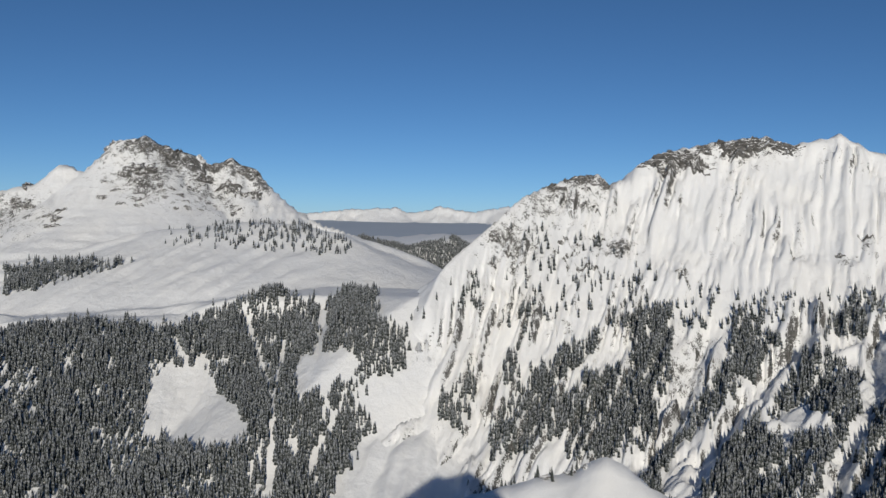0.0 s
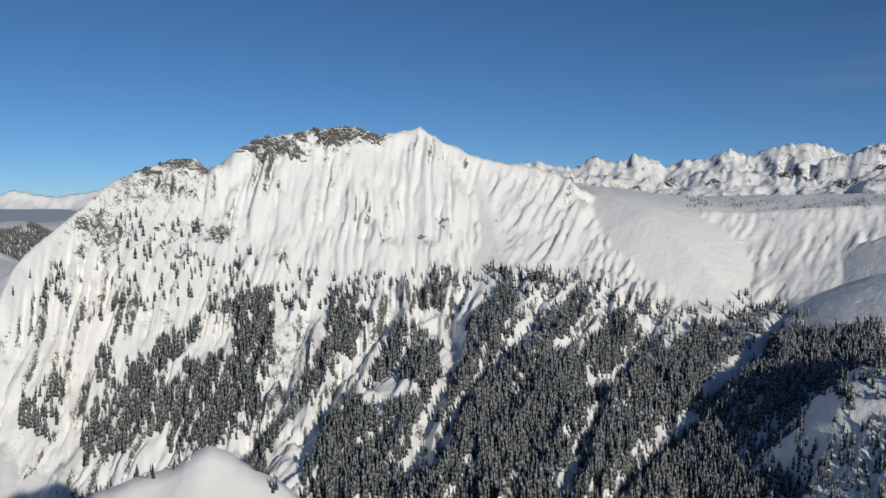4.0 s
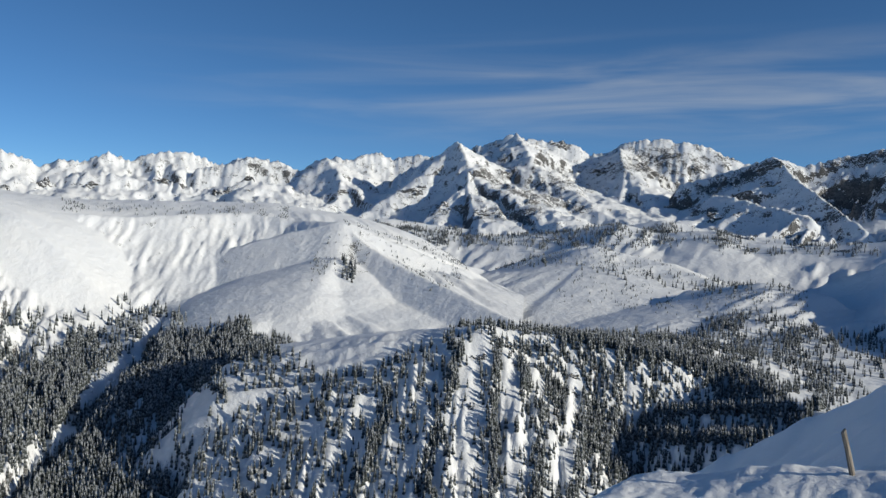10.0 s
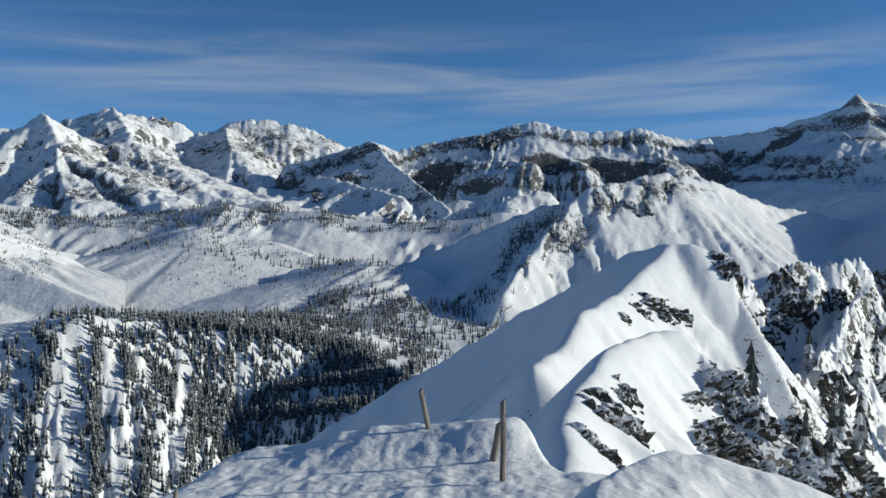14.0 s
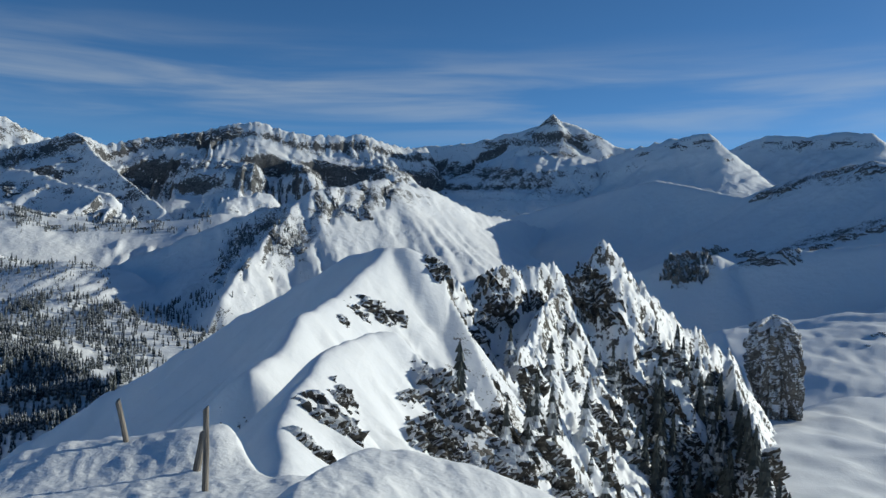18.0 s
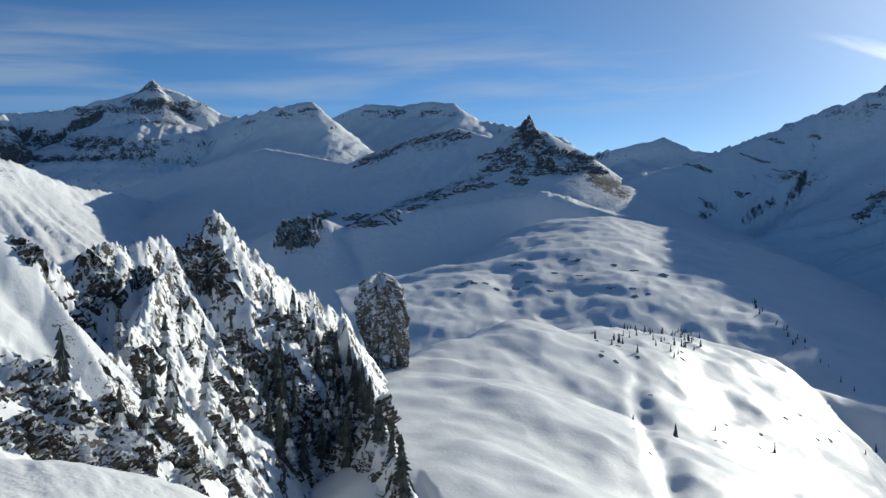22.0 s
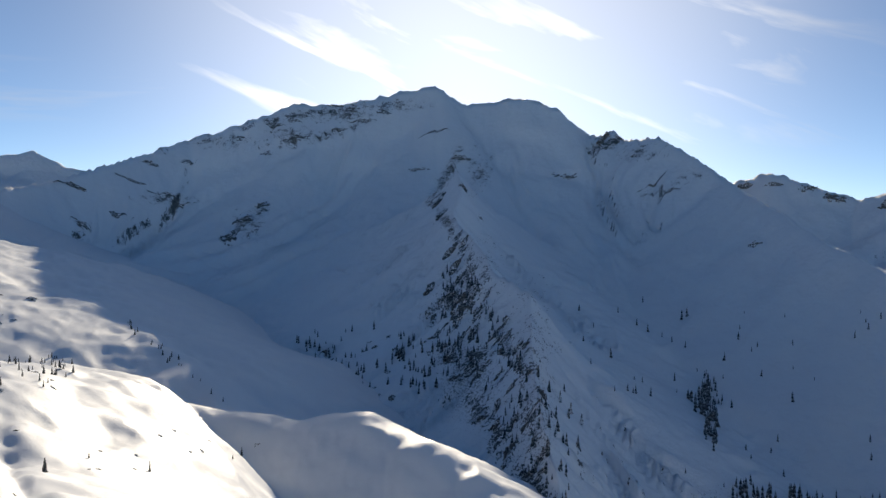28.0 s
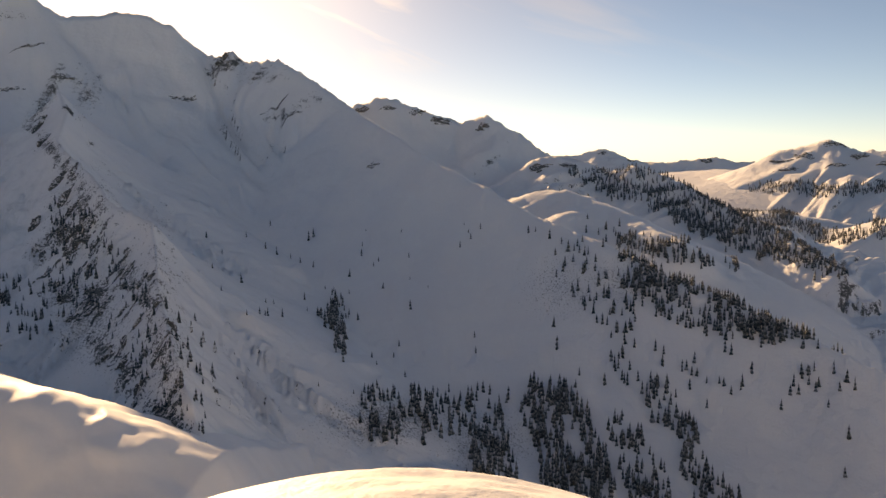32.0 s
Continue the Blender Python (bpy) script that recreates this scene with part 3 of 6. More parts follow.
mountain("fluted_ridge", [
    Ridge([(54.2, -5.4, 1200), (55.1, -3.4, 1250), (57, -1.4, 1310), (58.9, 0.3, 1360), (60.7, 1.9, 1410), (63.4, 3.0, 1450), (65.6, 3.4, 1480), (66.2, 2.7, 1490), (67.5, 3.2, 1500),
           (68.2, 4.1, 1515), (70.3, 5.0, 1530), (74.1, 5.6, 1560), (76.0, 5.7, 1570), (77.5, 5.2, 1580), (78.8, 5.4, 1590), (80.3, 5.8, 1600),
           (81.7, 4.9, 1610), (84, 3.9, 1620), (85.9, 3.4, 1640), (87.8, 3.3, 1650), (89.6, 2.7, 1660), (92.2, 1.2, 1680)],
          (0.85, 300, 0.42), (0.7, 300, 0.4), RIB, 20, 21, jag=3, lean=0.6, spur=(9, 85, 260), patchy=False),
    Ridge([(84, 3.7, 1625), (87.8, 3.2, 1650), (89.6, 2.6, 1660), (92.2, 1.1, 1680), (95.8, 0.4, 1700), (99, 0.2, 1715)], (0.64, 220, 0.32), (0.4, 300, 0.2), 11, 19, 21, lean=0.5, ends=0.3, spur=(7, 85, 260), patchy=False),
    Ridge([(84.5, -0.6, 1630), (88.5, 0.6, 1650), (92.2, 0.7, 1680), (95.8, 0.4, 1700), (102.3, 0.3, 1730), (109.6, 0.8, 1750), (112.5, 0.4, 1700), (115.4, 0.3, 1600)],
          (0.62, 160, 0.17, 480), (0.1, 200, 0.05, 300), 5, 19, 22, round_=8, ends=0.25, lean=0.3, patchy=False, spur=(6, 85, 210)),
    Ridge([(88, 2.4, 1900), (92.3, 1.8, 2000), (98.5, 1.2, 2100), (106, 1.4, 2150), (110.3, 1.5, 2150), (114, 0.6, 2100)], (0.10, 200, 0.04, 330), (0.3, 200, 0.2), 3, 60, 23, round_=60),
    Ridge([(115.4, 0.4, 1600), (115.2, -2.0, 1480), (113.6, -3.9, 1370), (111.9, -6.2, 1270), (110.2, -8.6, 1180)], (0.28, 160, 0.15, 300), (0.13, 200, 0.14, 250), 0.8, 60, 24, round_=16, lr=True),
    Ridge([(115.4, 0.3, 1600), (117.6, -0.7, 1640), (119.9, -1.8, 1720), (123.8, -2.3, 1850), (126.8, -2.8, 1950)], (0.35, 160, 0.10, 760), (0.4, 160, 0.2), 5, 40, 25)],
    (50, 128), (720, 2250), 652, 248, SNOW_MID, "long steep ridge with fluted snow face and dark crest crags", cuts=GULLIES, rough=3.0, scale=70, seed=14, slope=(2.3, 3.6), crumple=1.2, crease=0.10,
    crags=[(64.5, 3, 1.8, 0.6, 0.55), (70.6, 4.3, 2.2, 0.7, 0.52), (74.6, 5.1, 2.6, 0.65, 0.6), (60, -1.2, 1.7, 1.6, 0.48), (62.5, 1.6, 2.2, 1.4, 0.45), (67, -1.4, 1.2, 0.7, 0.45), (71.1, -3, 0.4, 0.25, 0.54), (81.9, -0.9, 0.3, 0.3, 0.51), (80.9, -2, 0.4, 0.25, 0.48), (72, -9.5, 2.5, 2.2, 0.3), (116.5, -2, 1, 1.6, 0.35)],
    scrub=[(100, 0.9, 9, 0.8, 0.42), (110, 1.0, 3, 1.0, 0.4), (121, -2.6, 3.5, 1.2, 0.42), (115.6, -2.2, 0.8, 1.6, 0.45), (72, -10, 4, 3, 0.3)])

# snowy benches with a wooded edge, in front of the far massif
BENCH_CUTS = [(126.6, -7.6, 126.5, -18, 0.22, -5.6), (128.6, -7.6, 128.6, -18, 0.21, -4.9), (130.9, -7.8, 130.7, -17, 0.22, -5.6), (133.0, -8, 132.7, -16, 0.21, -4.9), (134.9, -7.8, 134.5, -16, 0.22, -5.6), (137.0, -7.6, 136.2, -16.5, 0.24, -5.6),
              (139.8, -8.4, 138.7, -16, 0.30, -6.3), (122.9, -8.4, 121.4, -17.5, 0.24, -4.9), (119.4, -10.6, 117.4, -18, 0.30, -5.6), (142.2, -8, 141, -14.5, 0.22, -4.9)]
mountain("wooded_bench", [
    Ridge([(158, -13, 790), (152, -11.6, 810), (147, -10.4, 880), (142, -8.6, 990), (139.4, -7.4, 1050), (137.8, -6.8, 1070), (135.2, -6.8, 1035), (132.7, -6.9, 1000), (128, -6.5, 950), (125.4, -6.3, 910), (123.6, -7.0, 895), (121.3, -8.2, 885), (117, -9.9, 880), (113, -11, 890), (110, -12, 900), (107.5, -13.6, 910)],
          (0.70, 260, 0.34), (0.08, 100, 0.09, 500), 6, 15, 31, round_=12, patchy=False, ends=0.75, cut=True),
    Ridge([(123, -2.6, 1950), (126.8, -2.7, 1900), (129.5, -1.4, 1880), (132.8, -0.7, 1850), (137.3, -1.6, 1800), (140.6, -2.9, 1700), (144, -3.4, 1600)], (0.32, 180, 0.09, 850), (0.3, 180, 0.1, 300), 5, 40, 32, round_=20),
    Ridge([(138.6, -3.4, 1550), (143.3, -2.6, 1500), (147, -3.2, 1450)], (0.3, 120, 0.08, 600), (0.3, 150, 0.1, 300), 4, 40, 33, round_=20)],
    (92, 166), (560, 2100), 516, 186, SNOW_MID, "gently rolling snowfields ending in a wooded slope", cuts=BENCH_CUTS, rough=4, scale=120, seed=15, crumple=1.2, slope=(2.6, 3.6), scrub=[(132, -13, 14, 5, 0.34), (134, -1.6, 4, 0.9, 0.42), (141, -3.2, 3, 1, 0.42), (138, -4.6, 3, 0.8, 0.36), (145, -4.4, 3, 1, 0.4)])
mountain("foothill", [
    Ridge([(112, 0.6, 2600), (118, 0.2, 2550), (124, -0.4, 2500), (130.5, 0.1, 2450), (134.2, 0.8, 2420), (137, 0.2, 2400), (140.2, 0.6, 2380), (142.3, 0.0, 2360), (144.9, -0.2, 2340), (147.4, -0.1, 2340),
           (151.2, 0.4, 2350), (152.7, 0.7, 2360), (156, 0.5, 2400)], (0.42, 160, 0.12, 420), (0.3, 200, 0.1, 300), 5, 45, 34, round_=10),
    Ridge([(118, 0.7, 3000), (126, 0.1, 2950), (133, 0.6, 2900), (137, 1.1, 2870), (140, 0.5, 2850), (148, -0.1, 2800), (157, 0.4, 2800)], (0.35, 200, 0.12, 450), (0.3, 200, 0.1, 300), 5, 50, 35, round_=10)],
    (110, 160), (1800, 3400), 340, 111, SNOW_MID, "hummocky snow foothills with dark spruce patches", rough=7, scale=150, seed=16, octaves=4, crumple=5, scrub=[(126, 0.2, 10, 0.8, 0.4), (140, 0.2, 4, 1.0, 0.4), (148, 0.6, 4, 0.8, 0.35)])

# far massif
mountain("far_range", [
    Ridge([(82, 3.0, 4600), (87, 3.3, 4600), (88.9, 3.5, 4600), (90.5, 3.2, 4600), (92.1, 3.8, 4600), (93.4, 3.4, 4600), (94.6, 4.0, 4600), (96.5, 3.3, 4600), (97.9, 3.8, 4600), (99, 3.4, 4600), (100.7, 4.3, 4600),
           (102.2, 3.9, 4600), (103.7, 4.5, 4600), (105.9, 4.5, 4600), (107.8, 3.9, 4600), (108.8, 4.3, 4600), (111.1, 4.3, 4600)], (0.6, 260, 0.3), (0.8, 200, 0.3), 34, 150, 41, jag=30),
    Ridge([(84, 2.6, 3900), (90, 2.7, 3850), (96, 2.2, 3800), (101, 2.7, 3800), (106, 2.3, 3750), (110, 2.9, 3700), (114, 1.8, 3700)], (0.4, 250, 0.10, 700), (0.5, 200, 0.2), 26, 90, 42, jag=24)],
    (82, 118), (3000, 4900), 326, 105, SNOW_FAR, "distant chain of snowy summits", bare_bias=0.2, rough=22, scale=150, seed=17, crumple=44, slope=(1.3, 1.8))
mountain("massif", [
    Ridge([(106, 3.6, 4400), (109, 4.2, 4400), (111.1, 4.2, 4400), (112.6, 3.8, 4350), (114.4, 4.7, 4300), (116, 4.3, 4300), (117.4, 5.1, 4350), (119, 4.7, 4350), (120.8, 5.1, 4350), (122, 4.6, 4300), (124.5, 5.7, 4250),
           (126.9, 6.6, 4200), (128.7, 6.2, 4200), (131, 5.9, 4200), (132, 5.4, 4200), (134, 6.1, 4200), (136.3, 6.4, 4200), (138.4, 6.4, 4200), (140.1, 5.7, 4200), (141.9, 4.9, 4200), (144, 4.2, 4200)],
          (0.8, 320, 0.36), (0.8, 200, 0.3), 26, 150, 43, jag=14, step=0),
    Ridge([(123.1, 6.0, 3700), (122.0, 5.3, 3780), (120.9, 4.7, 3850), (118.7, 3.2, 3900), (116.5, 2.2, 3900)], (0.7, 260, 0.35), (0.8, 200, 0.4), 16, 70, 44, jag=12),
    Ridge([(123.1, 6.0, 3700), (124.0, 4.5, 3520), (123.9, 3.2, 3360), (122.0, 1.7, 3220), (121.0, 0.6, 3120)], (0.34, 300, 0.22), (0.75, 260, 0.35), 15, 50, 45, jag=12, lr=True),
    Ridge([(127.1, 6.5, 4100), (128.5, 4.6, 3750), (129.5, 2.6, 3450), (129.8, 0.6, 3200)], (0.32, 300, 0.2), (0.4, 260, 0.28), 26, 60, 47, jag=16, lr=True),
    Ridge([(134, 6.0, 4150), (134.4, 4.2, 3800), (134.2, 2.3, 3500), (133.5, 1.0, 3300)], (0.3, 300, 0.2), (0.5, 260, 0.28), 28, 60, 48, jag=16, lr=True),
    Ridge([(114.4, 4.7, 4000), (115.4, 3.4, 3800), (115.2, 2.0, 3600), (114, 1.2, 3500)], (0.3, 250, 0.22), (0.6, 250, 0.3), 17, 50, 46, jag=12, lr=True)],
    (105, 146), (2700, 4800), 421, 148, SNOW_FAR, "broad alpine massif with rock ribs and snow gullies", bare_bias=0.22, bands=[(121.8, 1.2, 128.9, 1.5, 0.6, 0.5), (131.6, 4.3, 141.5, 5.3, 0.8, 0.46), (124.9, 4.1, 127.2, 2.8, 0.5, 0.45), (127.2, 2.8, 131.6, 1.9, 0.5, 0.45)], rough=26, scale=190, seed=18, crumple=34, slope=(1.3, 1.9), crags=[(129, 3.2, 3.5, 1.5, 0.25), (137, 5, 3, 1.2, 0.3)])

# cliff range and the pyramid summit
mountain("cliff_range", [
    Ridge([(138, 3.6, 3500), (141.6, 4.6, 3500), (143.6, 5.4, 3450), (145.4, 4.8, 3500), (148, 5.4, 3550), (150.9, 5.9, 3550), (152.4, 6.5, 3580), (154.7, 6.9, 3600), (157, 6.3, 3600), (159.7, 6.2, 3650), (161.6, 6.4, 3700),
           (163.2, 6.0, 3750), (164.3, 5.7, 3800), (166, 5.7, 3850)],
          (0.75, 150, 0.30), (0.8, 200, 0.3), 16, 32, 51, jag=12, bands=[(40, 24, 20), (165, 45, 80), (300, 30, 22)]),
    Ridge([(143.6, 5.4, 3450), (145.5, 3.6, 3250), (147.5, 2.0, 3080), (149, 1.0, 2950)], (0.8, 160, 0.3), (0.8, 160, 0.3), 18, 55, 52, jag=6),
    Ridge([(140, 3.0, 3300), (142, 2.6, 3200), (146, 1.6, 3000)], (0.6, 160, 0.3), (0.6, 160, 0.3), 14, 55, 53, jag=6)],
    (137, 169), (2600, 4050), 326, 148, SNOW_FAR, "long banded limestone cliff range under snow", bare_bias=0.2, bands=[(143.3, 5.0, 144.6, 4.7, 0.3, 0.6), (146.4, 4.8, 151.1, 5.8, 0.28, 0.62), (151.1, 5.8, 153.4, 6.3, 0.3, 0.6), (147.9, 3.6, 152.7, 4.0, 0.34, 0.62), (152.7, 4.0, 158.1, 3.9, 0.42, 0.62), (158.1, 3.9, 168, 4.1, 0.5, 0.62), (146.3, 1.5, 151.3, 2.3, 0.3, 0.55), (139.3, 3.2, 142.9, 4.6, 0.5, 0.6), (137.4, 2.0, 143.4, 1.7, 0.4, 0.5)], rough=8, scale=90, seed=19, slope=(1.3, 1.9), crags=[(153, 3.9, 7, 0.45, 0.36), (162, 4.2, 6, 0.4, 0.36), (150, 5.4, 2.5, 0.5, 0.36), (150, 2.4, 4, 0.5, 0.25)])
mountain("pyramid_peak", [
    Ridge([(162, 5.2, 4100), (165.8, 5.8, 4100), (169.2, 6.3, 4080), (172.4, 7.1, 4050), (173.6, 7.5, 4050), (174.5, 8.3, 4050), (175.2, 7.8, 4050), (177.3, 7.1, 4050), (178.7, 6.3, 4050), (180.5, 6.0, 4050)],
          (0.75, 200, 0.40), (0.8, 200, 0.3), 12, 90, 54, jag=4, bands=[(100, 30, 32), (330, 50, 46)]),
    Ridge([(172.6, 6.9, 4000), (174.5, 5.6, 3800), (176, 4.0, 3600), (177, 2.6, 3400)], (0.7, 160, 0.35), (0.7, 160, 0.35), 14, 60, 55, jag=5)],
    (161, 184), (2900, 4350), 231, 136, SNOW_FAR, "snowy mountain crowned by a small dark rock pyramid", bare_bias=0.15, bands=[(172.7, 6.9, 178.1, 6.9, 0.18, 0.62), (173.1, 5.6, 176.1, 5.6, 0.25, 0.55), (163, 4.2, 173.3, 4.0, 0.4, 0.6), (166.9, 3.2, 174.4, 3.5, 0.3, 0.6)], rough=7, scale=90, seed=20, slope=(1.3, 1.9), crags=[(174.4, 7.9, 0.7, 0.35, 0.54), (172, 6.3, 5, 0.25, 0.4), (171, 4.3, 6, 0.35, 0.42), (175, 3.2, 3, 0.4, 0.3)])
mountain("glacier_summit", [
    Ridge([(176, 4.6, 3900), (178.5, 5.6, 3800), (180.1, 6.2, 3750), (182.9, 7.0, 3700), (183.9, 7.2, 3700), (184.6, 7.3, 3700), (185.3, 6.6, 3690), (186.0, 5.2, 3680), (186.5, 3.6, 3660)],
          (0.75, 260, 0.3), (0.8, 200, 0.3), 9, 90, 56, jag=6, bands=[(120, 30, 14)]),
    Ridge([(185, 6.0, 4200), (186.1, 6.3, 4200), (188.1, 7.1, 4200), (190.6, 7.0, 4200), (192, 7.3, 4200), (194.1, 7.2, 4200), (195.1, 6.5, 4200), (196.2, 5.9, 4200), (199, 5.4, 4100), (201.4, 4.8, 4000), (203, 3.6, 3950), (204.6, 3.9, 3900), (206, 4.3, 3900), (208, 4.7, 3900), (209.9, 3.8, 3900),
           (212, 3.6, 3900), (216, 4, 3900)],
          (0.7, 150, 0.32), (0.8, 200, 0.3), 9, 90, 57, jag=4, bands=[(70, 30, 12)])],
    (175, 218), (2700, 4800), 326, 124, SNOW_FAR, "high snow summits in haze against the light", rough=8, scale=110, seed=21, slope=(1.2, 1.6), crags=[(184, 6.6, 1, 0.4, 0.3), (191, 6.4, 4, 0.3, 0.35)])

# spur with ribbed rock side, below the cliff range
mountain("ribbed_hill", [
    Ridge([(137.5, -5.6, 1480), (140, -4.6, 1520), (143, -3.7, 1570), (146.5, -2.6, 1630), (149.5, -1.3, 1640), (152, -0.1, 1620), (154.9, 1.1, 1600), (157.6, 1.9, 1580), (158.3, 2.5, 1600), (161.4, 3.2, 1700), (163.3, 3.6, 1760), (164.8, 3.2, 1820), (166.7, 2.9, 1900),
           (169.4, 1.6, 2050), (172.7, 1.1, 2200), (176, 0.2, 2300)],
          (0.60, 200, 0.33), (0.5, 200, 0.3), 5, 30, 61, jag=3),
    Ridge([(157.6, 1.9, 1580), (156.2, 0.2, 1480), (154.5, -2.2, 1360), (152.8, -4.8, 1240)], (0.8, 120, 0.34), (0.45, 200, 0.28), 5, 24, 64, jag=3, lr=True)],
    (136, 182), (850, 2500), 345, 148, SNOW_MID, "snowy hill with rock ribs on its sunny side", bare_bias=0.1, bands=[(152.4, -3.6, 153.8, -0.9, 0.8, 0.5), (153.8, -0.9, 156.8, 1.1, 0.9, 0.5), (158.7, 1.1, 161.6, 1.5, 0.6, 0.52), (161.6, 1.5, 164.1, 2.7, 0.5, 0.55)], cuts=[(154.2, 0.4, 152.6, -4, 0.25, -9), (155.4, 0.8, 154, -3.4, 0.22, -8), (156.6, 1.2, 155.4, -2.6, 0.22, -8), (159, 1.8, 158.2, 0.2, 0.25, -8), (160.6, 2.6, 159.8, 0.6, 0.22, -8), (162.2, 3, 161.4, 0.8, 0.22, -8), (163.6, 3.2, 163, 1.6, 0.22, -7)], rough=4, scale=50, seed=22, slope=(1.3, 1.9), crags=[(157.2, -0.7, 1.6, 1.5, 0.42), (163.2, 2.4, 2.6, 0.6, 0.42), (160, 1.6, 1.5, 0.7, 0.3)])

# tooth ridge in shade
mountain("tooth_ridge", [
    Ridge([(170, 0.8, 2500), (175, 2.2, 2400), (178.5, 3.3, 2300), (181.6, 4.1, 2200), (184.5, 3.6, 2100), (186.9, 3.1, 2000), (189.1, 4.0, 1950), (191.3, 4.8, 1900), (194.3, 5.5, 1850), (196.6, 4.8, 1800), (198.3, 5.4, 1760),
           (198.9, 5.7, 1750), (200.2, 5.2, 1740), (202.3, 4.0, 1720), (203.9, 2.3, 1720), (204.6, 1.5, 1800), (205.2, 0.4, 1860)],
          (0.6, 260, 0.24), (0.8, 200, 0.3), 3, 60, 62, jag=3, round_=12),
    Ridge([(198.1, 4.6, 1742), (198.7, 5.8, 1736), (199.2, 6.7, 1730), (199.5, 6.1, 1729), (200.0, 5.6, 1728), (200.8, 4.4, 1726)], (2.2, 34, 0.9), (2.2, 34, 0.9), 6, 14, 68, jag=3, step=9, bare=0.3),
    Ridge([(205.5, -2.4, 1500), (203.6, -0.4, 1470), (202, 0.8, 1450), (200, 1.3, 1420), (194.7, 0.5, 1350), (189.1, -0.3, 1310), (186.5, -1.2, 1295), (185.4, -0.6, 1285), (182.9, -1.0, 1275), (181.5, -2.6, 1265), (179, -4, 1260)],
          (0.7, 110, 0.52), (0.3, 60, 0.2), 0.8, 40, 63, jag=1)],
    # last two bands: rock's edge widened over the sunlit saddle to stand for shade
    (165, 222), (620, 2700), 476, 204, SNOW_MID, "shaded snow ridge with a black rock tooth and rock bands", bands=[(188.3, 3.4, 191.3, 4.6, 0.3, 0.6), (191.3, 4.6, 194.3, 5.3, 0.35, 0.62), (186.5, -1.5, 191.3, 0.6, 0.25, 0.6), (191.3, 0.6, 197.4, 2.6, 0.3, 0.62), (197.0, 3.2, 204.0, 2.4, 0.6, 0.62), (198.3, 4.2, 200.2, 4.2, 0.7, 0.62), (200.4, 3.8, 203.4, 3.2, 0.4, 0.6), (203.0, 2.5, 204.5, 1.5, 0.9, 0.72), (204.4, 1.3, 205.4, 0.9, 0.6, 0.6)], rough=2, scale=60, seed=23, crumple=0.8, bare_bias=0.0, slope=(1.6, 2.3),
    crags=[(199.1, 5, 0.9, 1.4, 0.54), (198.4, 3, 1.6, 0.9, 0.45), (202.4, 3.1, 1.2, 0.7, 0.48), (192.2, 4.4, 2.2, 0.5, 0.45), (188, 3.4, 1.8, 0.4, 0.4), (184, -1.8, 1.6, 1.2, 0.35)])

